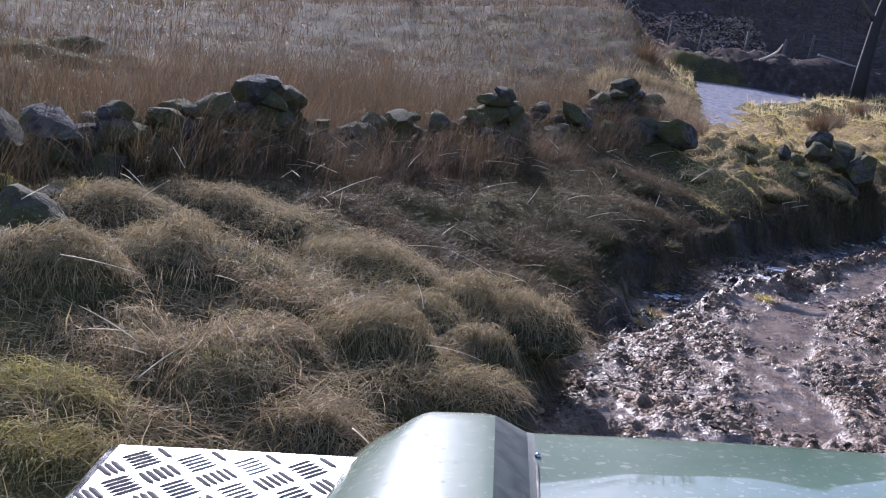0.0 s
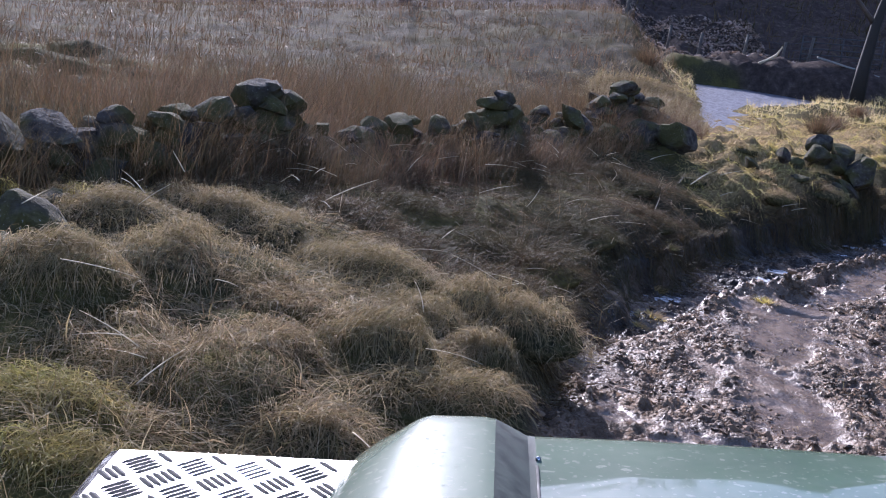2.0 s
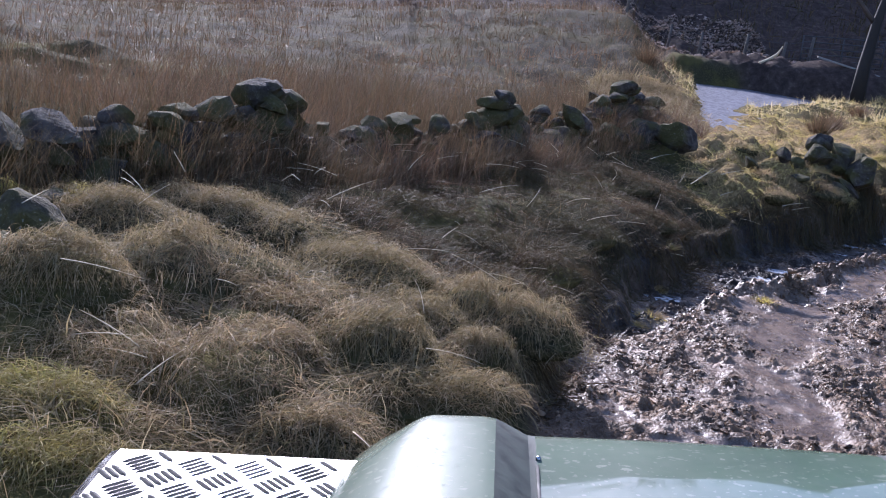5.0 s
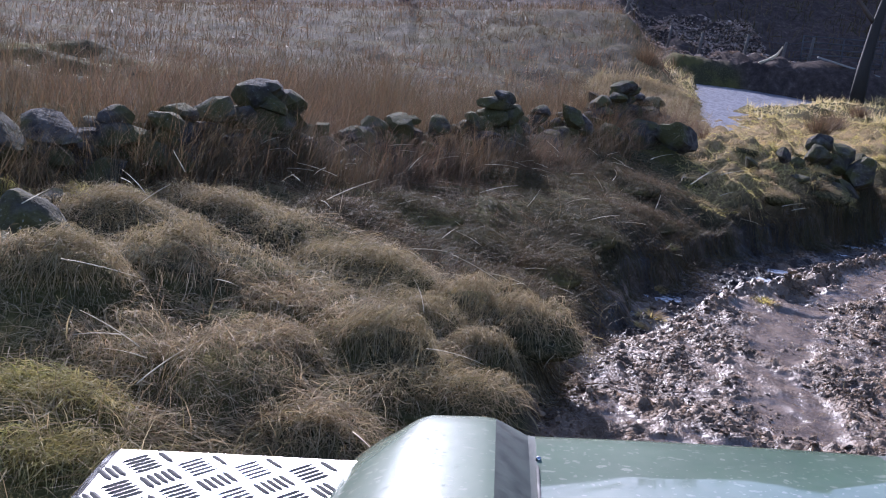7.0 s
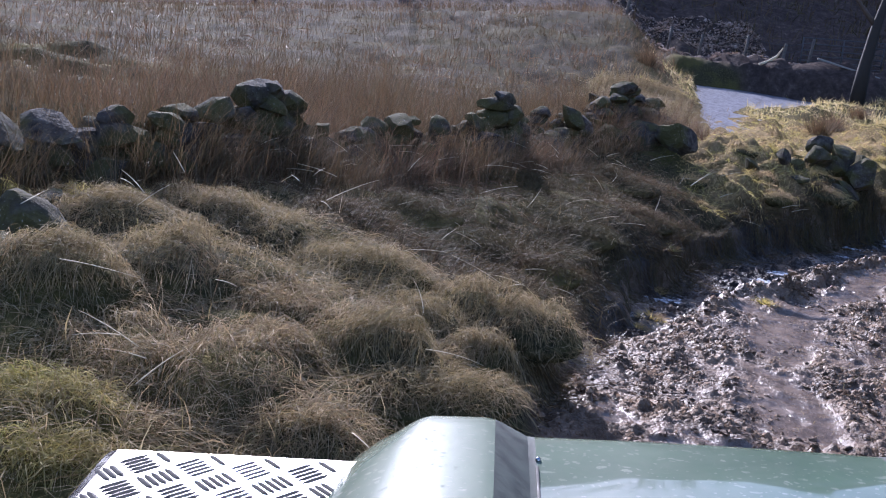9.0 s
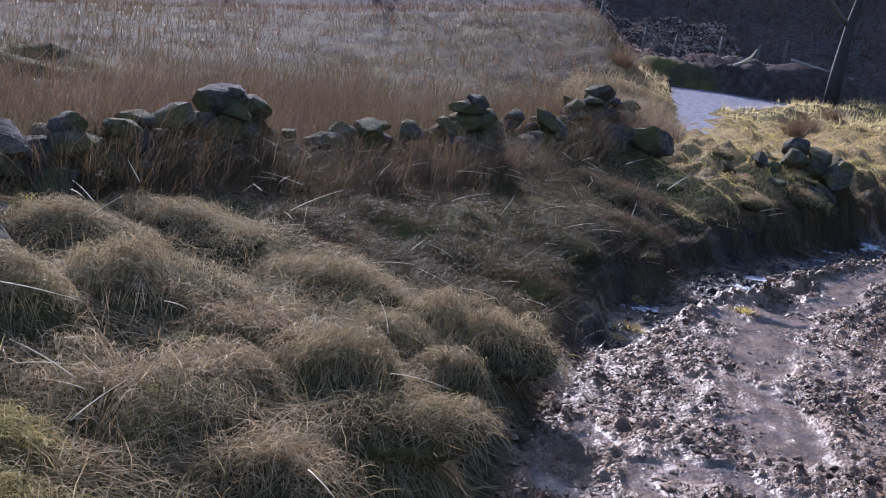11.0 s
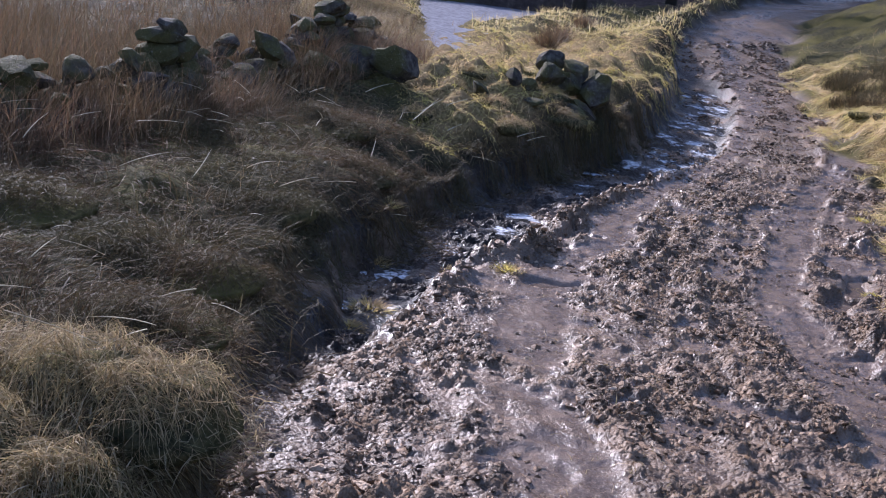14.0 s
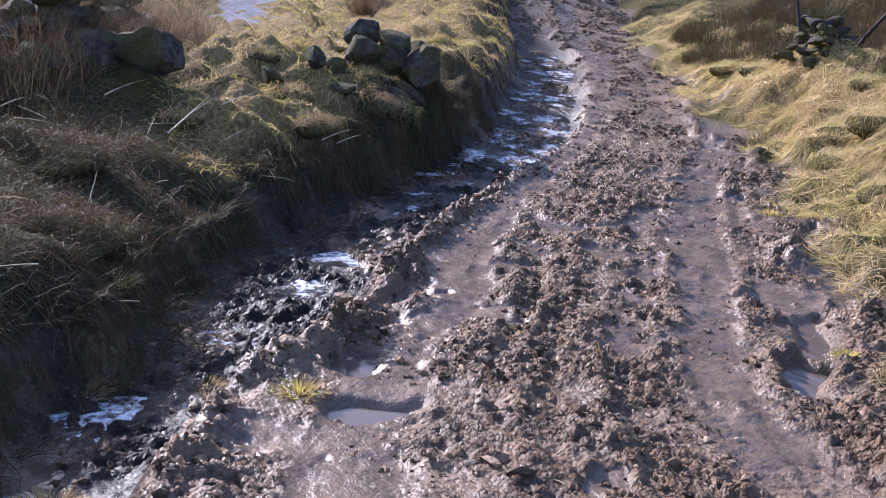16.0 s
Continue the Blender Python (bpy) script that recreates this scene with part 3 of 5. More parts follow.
def merge(*sets):
    co, faces, n = [], [], 0
    for c, f in sets:
        co.append(c)
        faces.append(f + n)
        n += len(c)
    return np.concatenate(co), np.concatenate(faces)


def downhill(x, y, e=0.12):
    zx = land(x + e, y, False)[0] - land(x - e, y, False)[0]
    zy = land(x, y + e, False)[0] - land(x, y - e, False)[0]
    return np.arctan2(-zx, -zy), np.hypot(zx, zy) / (2 * e)


def grow(name, mat, n, where, length, width, seed, label, category, upright=0.25, comb=0.7, lift=(0.0, 0.05), levels=3, clump=0.0, lean=(0.5, 0.35), droop=1.0):
    """One sheet of grass: strands combed downhill over the ground, and a share of free-standing blades."""
    rng = np.random.default_rng(seed)
    x, y = where(rng, n)
    if clump:
        keep = fbm(x, y, clump, 2, seed) > rng.uniform(-1.0, 0.35, len(x))
        x, y = x[keep], y[keep]
    k = len(x)
    head, slope = downhill(x, y)
    head = head + rng.normal(0, 1.4 - comb, k) + 1.1 * fbm(x, y, 0.5, 2, seed + 1)
    size = rng.uniform(*length, k) * (0.75 + 0.5 * (fbm(x, y, 0.45, 2, seed + 2) * 0.5 + 0.5))
    wide_ = rng.uniform(*width, k)
    up = rng.random(k) < upright
    lay = ~up
    sets = []
    if lay.any():
        sets.append(strands(x[lay], y[lay], size[lay], head[lay], ground_z, rng.uniform(*lift, lay.sum()), wide_[lay], rng, levels))
    if up.any():
        m = up.sum()
        sets.append(blades(np.stack([x[up], y[up], ground_z(x[up], y[up]) - 0.01], -1), size[up] * 0.9, head[up], np.abs(rng.normal(lean[0], lean[1], m)), wide_[up] * 0.8, rng, levels, droop))
    co, faces = merge(*sets)
    return tagged(new(name, quick_mesh(name, co, faces, mat)), label, category, "", "stuff")


def rock_mesh(name, seed, detail=3, flat=0.6):
    """A worn field stone: a ball cut by random planes, with an uneven skin."""
    rng = random.Random(seed)
    bm = bmesh.new()
    bmesh.ops.create_icosphere(bm, subdivisions=detail, radius=1.0)
    cuts = [(Vector((rng.gauss(0, 1), rng.gauss(0, 1), rng.gauss(0, 1))).normalized(), rng.uniform(0.36, 0.76)) for _ in range(11)]
    off = Vector((rng.uniform(0, 50), rng.uniform(0, 50), rng.uniform(0, 50)))
    for v in bm.verts:
        for d, far in cuts:
            over = v.co.dot(d) - far
            if over > 0:
                v.co -= d * over * 0.95
        v.co *= 1 + 0.08 * noise.noise(v.co * 1.7 + off) + 0.08 * noise.noise(v.co * 3.6 + off) + 0.05 * noise.noise(v.co * 9 + off)
        v.co.z *= flat
    me = bpy.data.meshes.new(name)
    bm.to_mesh(me)
    bm.free()
    me.materials.append(STONE)
    me.shade_smooth()
    me.set_sharp_from_angle(angle=radians(24))
    return me


# ---------------------------------------------------------------- ground sheet
def spread(lo, hi, step, near_lo, near_hi, far):
    """Even steps from lo to hi, up to 0.3 m apart as far as near_lo and near_hi, then ever wider to the horizon."""
    def outward(v, stop, sign):
        out, s = [], step
        while abs(v) < far:
            s = min(s * 1.05, 0.30) if (stop - v) * sign > 0 else s * 1.28
            v += sign * s
            out.append(v)
        return out

    inner = list(np.arange(lo, hi, step))
    return np.array(outward(lo, near_lo, -1)[::-1] + inner + outward(inner[-1], near_hi, 1))


def build_ground():
    xs, ys = spread(0.4, 8.0, 0.020, -14, 17, 1500), spread(4.4, 12.0, 0.0185, -4, 44, 1500)
    gx, gy = np.meshgrid(xs, ys)
    x, y = gx.ravel(), gy.ravel()
    z, mud, wet, peat_shade = land(x, y)
    i = np.arange(len(x)).reshape(gx.shape)
    faces = np.stack([i[:-1, :-1], i[:-1, 1:], i[1:, 1:], i[1:, :-1]], -1).reshape(-1, 4)
    me = quick_mesh("ground", np.stack([x, y, z], -1), faces, GROUND)
    litter = np.maximum(smooth(31.4, 33.0, y + 1.2 * fbm(x, y, 2.0, 2, 4)), 0.45 * smooth(13, 17, y) * (1 - smooth(2.5, 4.5, x - 0.1 * (y - 15))))
    shelf = smooth(10.5, 11.2, y) * (1 - smooth(20, 26, y)) * smooth(0.45, 0.8, left_edge(y) - x + 0.2 * fbm(x, y, 0.5, 2, 16)) * smooth(0.0, 0.5, x - 2.5 - 0.12 * (y - 11))
    verge = smooth(-0.1, 0.3, x - right_edge(y)) * smooth(4, 6, y) * (1 - smooth(18, 24, y)) * (1 - 0.8 * smooth(1.6, 2.6, x - right_edge(y) + 1.1 * smooth(13.8, 15, y)))
    moss = np.maximum(shelf, verge)
    for name, values in (("moss", moss), ("mud", mud), ("wet", wet), ("peat_shade", peat_shade), ("litter", litter)):
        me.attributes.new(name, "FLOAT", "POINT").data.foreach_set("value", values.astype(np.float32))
    tagged(new("ground", me), "muddy rutted track between rough grass banks and a field", "ground", "", "structure")


build_ground()


def build_pond():
    xs, ys = np.linspace(3.4, 11.4, 60), np.linspace(18.0, 33.2, 90)
    gx, gy = np.meshgrid(xs, ys)
    i = np.arange(gx.size).reshape(gx.shape)
    inside = pond_depth(gx, gy) > -0.85
    ok = inside[:-1, :-1] & inside[1:, 1:] & inside[:-1, 1:] & inside[1:, :-1]
    faces = np.stack([i[:-1, :-1], i[:-1, 1:], i[1:, 1:], i[1:, :-1]], -1)[ok]
    co = np.stack([gx.ravel(), gy.ravel(), np.full(gx.size, POND_Z)], -1)
    used = np.unique(faces)
    back = np.zeros(len(co), int)
    back[used] = np.arange(len(used))
    tagged(new("water", quick_mesh("water", co[used], back[faces], POND)), "shallow pond with a pale mottled surface", "water", "", "structure")


build_pond()


# ---------------------------------------------------------------- the parked off-road car
_h, _p, _r = radians(1.42), radians(-0.39), radians(6.64)
_fwd = Vector((math.sin(_h) * math.cos(_p), math.cos(_h) * math.cos(_p), math.sin(_p)))
_r0 = Vector((math.cos(_h), -math.sin(_h), 0))
_u0 = _r0.cross(_fwd)
_right = math.cos(_r) * _r0 + math.sin(_r) * _u0
_up = _right.cross(_fwd)
CAR = Matrix.Translation((0.3896, 1.2055, 1.1452)) @ Matrix((_right, _fwd, _up)).transposed().to_4x4()


def bonnet_profile():
    """Across the bonnet: a rounded raised rim each side, a sunk flat middle."""
    half = [(-0.535, -0.075), (-0.525, -0.047), (-0.508, -0.022), (-0.482, -0.001), (-0.452, 0.016), (-0.425, 0.029), (-0.405, 0.036),
            (-0.385, 0.040), (-0.300, 0.042), (-0.284, 0.040), (-0.274, 0.034), (-0.240, 0.009), (-0.230, 0.006), (-0.12, 0.008), (0.0, 0.009)]
    return half + [(-x, z) for x, z in half[-2::-1]]


def build_car():
    car = thing("off_road_car", CAR, "dusty green off-road car with chequer-plate wing tops", "car")
    prof = bonnet_profile()
    rows = [(-1.12, 0.0), (-0.8, 0.006), (-0.5, 0.010), (-0.25, 0.010), (-0.05, 0.007), (0.04, 0.004), (0.075, 0.0), (0.093, -0.006), (0.103, -0.018), (0.106, -0.04), (0.104, -0.075)]
    verts, faces = [], []
    for y, dz in rows:
        for x, z in prof:
            rim = min(max((abs(x) - 0.23) / 0.05, 0), 1)
            yy = y + (0.004 if y < 0 else 0) - rim * 0.016 * (y > 0)
            t = min(max((y + 0.30) / 0.38, 0), 1)
            inward = 0.042 * t * t * min(max((abs(x) - 0.34) / 0.12, 0), 1)
            verts.append((x - math.copysign(inward, x), yy, max(z + dz - 0.004 * rim + rim * 0.032 * max(-y, 0), -0.075)))
    w = len(prof)
    for i in range(len(rows) - 1):
        for k in range(w - 1):
            faces.append((i * w + k, i * w + k + 1, (i + 1) * w + k + 1, (i + 1) * w + k))
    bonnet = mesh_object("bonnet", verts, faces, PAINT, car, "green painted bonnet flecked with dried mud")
    # the inner slopes turn from the sun; their shade is in this paint
    bonnet.data.materials.append(SHADED_DIRTY_PAINT)
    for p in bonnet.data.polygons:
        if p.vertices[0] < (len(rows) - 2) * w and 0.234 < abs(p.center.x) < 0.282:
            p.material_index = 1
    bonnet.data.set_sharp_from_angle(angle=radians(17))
    mod = bonnet.modifiers.new("thick", "SOLIDIFY")
    mod.thickness, mod.offset = 0.004, -1
    for sx in (-1, 1):
        bm = bmesh.new()
        box(bm, (0.004, 1.0, 0.004), (sx * 0.230, -0.53, 0.0145), 0.001)
        part("seam", bm, RUBBER, bonnet, "dark gap beside the raised rim")
        bm = bmesh.new()
        bmesh.ops.create_uvsphere(bm, u_segments=10, v_segments=6, radius=0.004, matrix=Matrix.Translation((sx * 0.228, -0.005, 0.013)))
        part("rivet", bm, ALUMINIUM, bonnet, "bright rivet")
    near_bar = None
    for sx in (-1, 1):
        wing = part("wing", wing_shell(sx), PAINT, car)
        sheet, bars, near = chequer(sx)
        part("chequer_plate", sheet, ALUMINIUM, wing, "bright aluminium five-bar chequer plate", False)
        # bars carry their dark reflection as a plain colour
        rest = part("tread_rest", bars, BAR_REFLECTION, wing, "raised bars coloured dark like the land they would reflect", False)
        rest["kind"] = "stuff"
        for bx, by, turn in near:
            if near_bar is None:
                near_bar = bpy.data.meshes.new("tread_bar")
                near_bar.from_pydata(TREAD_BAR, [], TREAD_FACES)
                near_bar.materials.append(BAR_REFLECTION)
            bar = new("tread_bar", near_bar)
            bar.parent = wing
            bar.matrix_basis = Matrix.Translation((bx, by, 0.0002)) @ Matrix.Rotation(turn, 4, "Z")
    bm = bmesh.new()
    box(bm, (0.98, 0.03, 0.46), (0, 0.03, -0.32), 0.01)
    for k in range(9):
        box(bm, (0.62, 0.02, 0.012), (0, 0.05, -0.16 - 0.036 * k), 0.003)
    part("grille", bm, PAINT, car)
    for sx in (-1, 1):
        bm = bmesh.new()
        bmesh.ops.create_cone(bm, cap_ends=True, segments=28, radius1=0.09, radius2=0.085, depth=0.05, matrix=Matrix.Translation((sx * 0.62, 0.02, -0.24)) @ pose(0, 0, 0, 90))
        part("headlight", bm, GLASS, car)
    bm = bmesh.new()
    box(bm, (1.62, 0.14, 0.14), (0, 0.18, -0.62), 0.015)
    part("bumper", bm, BLACK, car)
    bm = bmesh.new()
    box(bm, (1.56, 0.06, 0.52), (0, -1.17, -0.30), 0.015)
    part("bulkhead", bm, PAINT, car)
    bm = bmesh.new()
    box(bm, (1.5, 2.5, 0.05), (0, -2.4, -0.50), 0.01)
    part("cab_floor", bm, BLACK, car)
    for sx in (-1, 1):
        bm = bmesh.new()
        box(bm, (0.04, 2.5, 0.50), (sx * 0.76, -2.4, -0.30), 0.015)
        part("side_panel", bm, PAINT, car)
        bm = bmesh.new()
        box(bm, (0.08, 3.6, 0.12), (sx * 0.38, -1.9, -0.60), 0.01)
        part("chassis_rail", bm, BLACK, car)
    bm = bmesh.new()
    box(bm, (1.5, 0.04, 0.50), (0, -3.64, -0.30), 0.015)
    part("tailgate", bm, PAINT, car)
    for sx in (-1, 1):
        for y in (-0.42, -2.95):
            build_wheel(car, sx * 0.70, y, -0.76)
    return car


def wing_shell(sx):
    bm = bmesh.new()
    pts = [(-0.47, -0.006), (-0.765, -0.006), (-0.785, -0.012), (-0.797, -0.03), (-0.80, -0.06), (-0.80, -0.34)]
    rows = [(-1.12, 0), (-0.05, 0), (-0.012, 0), (0.0, -0.012), (0.002, -0.3)]
    ring = []
    for y, dz in rows:
        ring.append([bm.verts.new((sx * -x if sx > 0 else x, y, min(z, dz - 0.006) if dz > -0.1 else min(z, -0.3))) for x, z in pts])
    for i in range(len(rows) - 1):
        for k in range(len(pts) - 1):
            bm.faces.new((ring[i][k], ring[i][k + 1], ring[i + 1][k + 1], ring[i + 1][k]))
    bmesh.ops.recalc_face_normals(bm, faces=bm.faces)
    bmesh.ops.solidify(bm, geom=list(bm.faces), thickness=0.003)
    return bm


_L, _W, _H = 0.0205, 0.0040, 0.0016
TREAD_BAR = [(-_L, 0, 0), (-_L * 0.6, _W, 0), (_L * 0.6, _W, 0), (_L, 0, 0), (_L * 0.6, -_W, 0), (-_L * 0.6, -_W, 0), (-_L * 0.6, 0, _H), (_L * 0.6, 0, _H)]
TREAD_FACES = ((6, 1, 0), (6, 7, 2, 1), (7, 3, 2), (7, 4, 3), (7, 6, 5, 4), (6, 0, 5))


def chequer(sx):
    """A sheet with turned-down edges and rows of raised bars, five to a group, groups at right angles by turns."""
    bm = bmesh.new()
    prof = [(-0.455, 0.0), (-0.768, 0.0), (-0.779, -0.003), (-0.788, -0.012), (-0.800, -0.030)]
    rows = [(-1.1, 0), (-0.03, 0), (-0.012, -0.001), (0.0, -0.007), (0.004, -0.022)]
    ring = [[bm.verts.new((sx * -x if sx > 0 else x, y - (0.012 * max(0, (-x - 0.74) / 0.06)) * (y > -0.2), z + dz)) for x, z in prof] for y, dz in rows]
    for i in range(len(rows) - 1):
        for k in range(len(prof) - 1):
            bm.faces.new((ring[i][k], ring[i][k + 1], ring[i + 1][k + 1], ring[i + 1][k]))
    bmesh.ops.recalc_face_normals(bm, faces=bm.faces)
    verts, faces, near = [], [], []
    pitch, h2 = 0.0495, math.sqrt(0.5)
    for i in range(-24, 25):
        for j in range(-24, 25):
            cx, cy = 0.62 + pitch * (i - j) * h2, -0.022 - pitch * (i + j) * h2
            # bars run along the slant directions of the weave
            ax, ay = (h2, -h2) if (i + j) % 2 else (-h2, -h2)
            for k in range(5):
                o = (k - 2) * 0.0091
                mx, my = cx - ay * o, cy + ax * o
                if not (0.462 < mx - 0.016 and mx + 0.016 < 0.779 and -1.09 < my < -0.030):
                    continue
                if sx < 0 and my > -0.40:
                    near.append((sx * mx, my, math.atan2(ay, sx * ax)))
                    continue
                n0 = len(verts)
                for px, py, pz in TREAD_BAR:
                    verts.append((sx * (mx + ax * px - ay * py), my + ay * px + ax * py, pz + 0.0002))
                faces += [tuple(n0 + q for q in f) for f in TREAD_FACES]
    bars = bmesh.new()
    vs = [bars.verts.new(v) for v in verts]
    made = [bars.faces.new([vs[q] for q in f]) for f in faces]
    bmesh.ops.recalc_face_normals(bars, faces=made)
    return bm, bars, near


def build_wheel(car, x, y, z):
    wheel = part("wheel", wheel_ring(0.21, 0.385, 0.225, 36), RUBBER, car, "muddy black tyre on a steel wheel")
    wheel.location = (x, y, z)
    bm = bmesh.new()
    bmesh.ops.create_cone(bm, cap_ends=True, segments=28, radius1=0.21, radius2=0.20, depth=0.16, matrix=pose(0, 0, 0, 0, 90, 0))
    part("rim", bm, STEEL, wheel)
    verts, faces = [], []
    for k in range(30):
        for s in (-1, 1):
            t = 2 * math.pi * (k + 0.25 * s) / 30
            n0 = len(verts)
            for xx in (0.02, 0.105):
                for dt, rr in ((-0.06, 0.383), (-0.05, 0.398), (0.05, 0.398), (0.06, 0.383)):
                    verts.append((s * xx, rr * math.cos(t + dt), rr * math.sin(t + dt)))
            faces += [tuple(n0 + q for q in f) for f in ((0, 1, 5, 4), (1, 2, 6, 5), (2, 3, 7, 6), (0, 3, 2, 1), (4, 5, 6, 7))]
    mesh_object("tread", verts, faces, RUBBER, wheel, "", False)


def wheel_ring(inner, outer, width, seg):
    bm = bmesh.new()
    prof = [(inner, -0.42), (inner + 0.05, -0.5), (outer - 0.05, -0.5), (outer - 0.008, -0.42), (outer, -0.3), (outer, 0.3), (outer - 0.008, 0.42), (outer - 0.05, 0.5), (inner + 0.05, 0.5), (inner, 0.42)]
    ring = [[bm.verts.new((w * width, r * math.cos(2 * math.pi * k / seg), r * math.sin(2 * math.pi * k / seg))) for r, w in prof] for k in range(seg)]
    for k in range(seg):
        a, b = ring[k], ring[(k + 1) % seg]
        for j in range(len(prof)):
            bm.faces.new((a[j], a[(j + 1) % len(prof)], b[(j + 1) % len(prof)], b[j]))
    bmesh.ops.recalc_face_normals(bm, faces=bm.faces)
    return bm


build_car()


# ---------------------------------------------------------------- stones and the tumbled wall
ROCKS = [rock_mesh("field_stone", 100 + k, 3, 0.74 + 0.06 * (k % 4)) for k in range(9)]


SMALL_ROCKS = [rock_mesh("small_stone", 100 + k, 2, 0.74 + 0.06 * (k % 4)) for k in range(9)]


def stone_piece(name, k, at, size, turn, parent=None):
    ob = new(name, (ROCKS if max(size) > 0.21 and parent is None else SMALL_ROCKS)[k % 9])
    ob.matrix_world = Matrix.Translation(at) @ Euler(turn).to_matrix().to_4x4() @ Matrix.Diagonal((*size, 1))
    if parent is not None:
        ob.parent = parent
    return ob


def build_wall():
    wall = thing("stone_wall", Matrix.Identity(4), "tumbled dry stone field wall with moss and grass", "wall")
    rng = random.Random(41)
    pts = [Vector(p) for p in WALL]
    for a, b in zip(pts, pts[1:]):
        way = (b - a)
        L = way.length
        way.normalize()
        side = Vector((way.y, -way.x))
        s = 0.0
        while s < L:
            step = rng.uniform(0.16, 0.28)
            at = (a + way * s).y
            top = 0.40 + 0.07 * math.sin(1.9 * at) + 0.08 * math.sin(4.3 * at + 1) + rng.uniform(-0.12, 0.10)
            h = -0.06
            while h < top:
                big = rng.uniform(0.09, 0.20) * (1.0 if h > 0 else 1.15)
                for across in ((-0.12, 0.14) if h < top * 0.6 else (rng.uniform(-0.1, 0.12),)):
                    c = a + way * (s + rng.uniform(-0.06, 0.06)) + side * (across + rng.uniform(-0.05, 0.05))
                    z = float(ground_z(np.array([c.x]), np.array([c.y]))[0])
                    stone_piece("stone", rng.randrange(9), (c.x, c.y, z + h + big * 0.25), (big * rng.uniform(1.0, 1.8), big * rng.uniform(0.9, 1.3), big * rng.uniform(0.6, 1.1)), (rng.uniform(-0.3, 0.3), rng.uniform(-0.3, 0.3), rng.uniform(0, 6.28)), wall)
                h += big * rng.uniform(0.7, 0.95)
            s += step


build_wall()


def at_ground(x, y):
    return float(ground_z(np.array([x]), np.array([y]))[0])


def boulder(k, x, y, size, label, lift=0.25, turn=0.0, tilt=(0.0, 0.0), z=None, group=""):
    zz = float(ground_z(np.array([x]), np.array([y]))[0]) if z is None else z
    ob = stone_piece("boulder", k, (x, y, zz + size[2] * lift), size, (tilt[0], tilt[1], turn))
    return tagged(ob, label, "rock", group)


# boulders on the bank and round the grassy shelf: k, x, y, size, lift
for k, x, y, size, lift in [(0, -1.90, 4.50, (0.25, 0.22, 0.21), 0.45), (3, -1.75, 3.85, (0.20, 0.22, 0.24), 0.4), (5, -1.98, 5.72, (0.19, 0.16, 0.19), 0.75), (2, -2.24, 5.95, (0.20, 0.18, 0.18), 0.6), (6, -2.02, 5.02, (0.13, 0.11, 0.12), 0.6)]:
    boulder(k, x, y, size, "large weathered grey boulder with moss in rough grass", lift, 0.7 * k, group="boulders on the grass bank")
for k, x, y, size, lift in [(1, 4.55, 13.25, (0.26, 0.22, 0.28), 0.8), (4, 4.85, 13.35, (0.30, 0.28, 0.30), 0.8), (2, 5.15, 13.25, (0.34, 0.30, 0.34), 0.5), (7, 4.72, 13.75, (0.22, 0.2, 0.24), 1.5),
                            (6, 3.66, 12.85, (0.16, 0.15, 0.15), 0.5), (8, 4.02, 12.85, (0.13, 0.12, 0.15), 0.5),
                            (3, 4.25, 12.66, (0.24, 0.15, 0.07), 0.5), (4, 2.64, 12.62, (0.36, 0.32, 0.42), 0.32), (7, 2.15, 12.75, (0.34, 0.30, 0.36), 0.3), (1, 1.75, 12.45, (0.28, 0.30, 0.30), 0.3),
                            (6, 4.95, 13.0, (0.26, 0.24, 0.26), 0.3), (3, 5.0, 13.45, (0.30, 0.26, 0.28), 1.3), (8, 5.25, 13.5, (0.24, 0.22, 0.24), 0.9), (0, 4.75, 12.75, (0.18, 0.17, 0.16), 0.35), (7, 4.25, 13.1, (0.17, 0.15, 0.15), 0.5)]:
    boulder(k, x, y, size, "dark rounded boulder on a mossy grass shelf", lift, 1.1 * k, group="boulders on the shelf")
_rng = random.Random(7)
_n = 0
for layer, count in enumerate((15, 11, 7, 4)):
    for k in range(count):
        a, r = 2.4 * k + layer, 0.40 * (1 - layer / 6.5) * math.sqrt((k + 0.6) / count)
        x, y = 10.4 + r * math.cos(a), 13.85 + 1.2 * r * math.sin(a)
        s = _rng.uniform(0.07, 0.13)
        boulder(_n, x, y, (s * _rng.uniform(1.1, 1.6), s, s * _rng.uniform(0.6, 0.9)), "grey field stone of a small heap on the verge", 0.0, _n, (_rng.uniform(-0.5, 0.5), _rng.uniform(-0.5, 0.5)), at_ground(x, y) * 0.5 + at_ground(10.4, 13.85) * 0.5 - 0.03 + 0.09 * layer, "stones of the heap")
        _n += 1


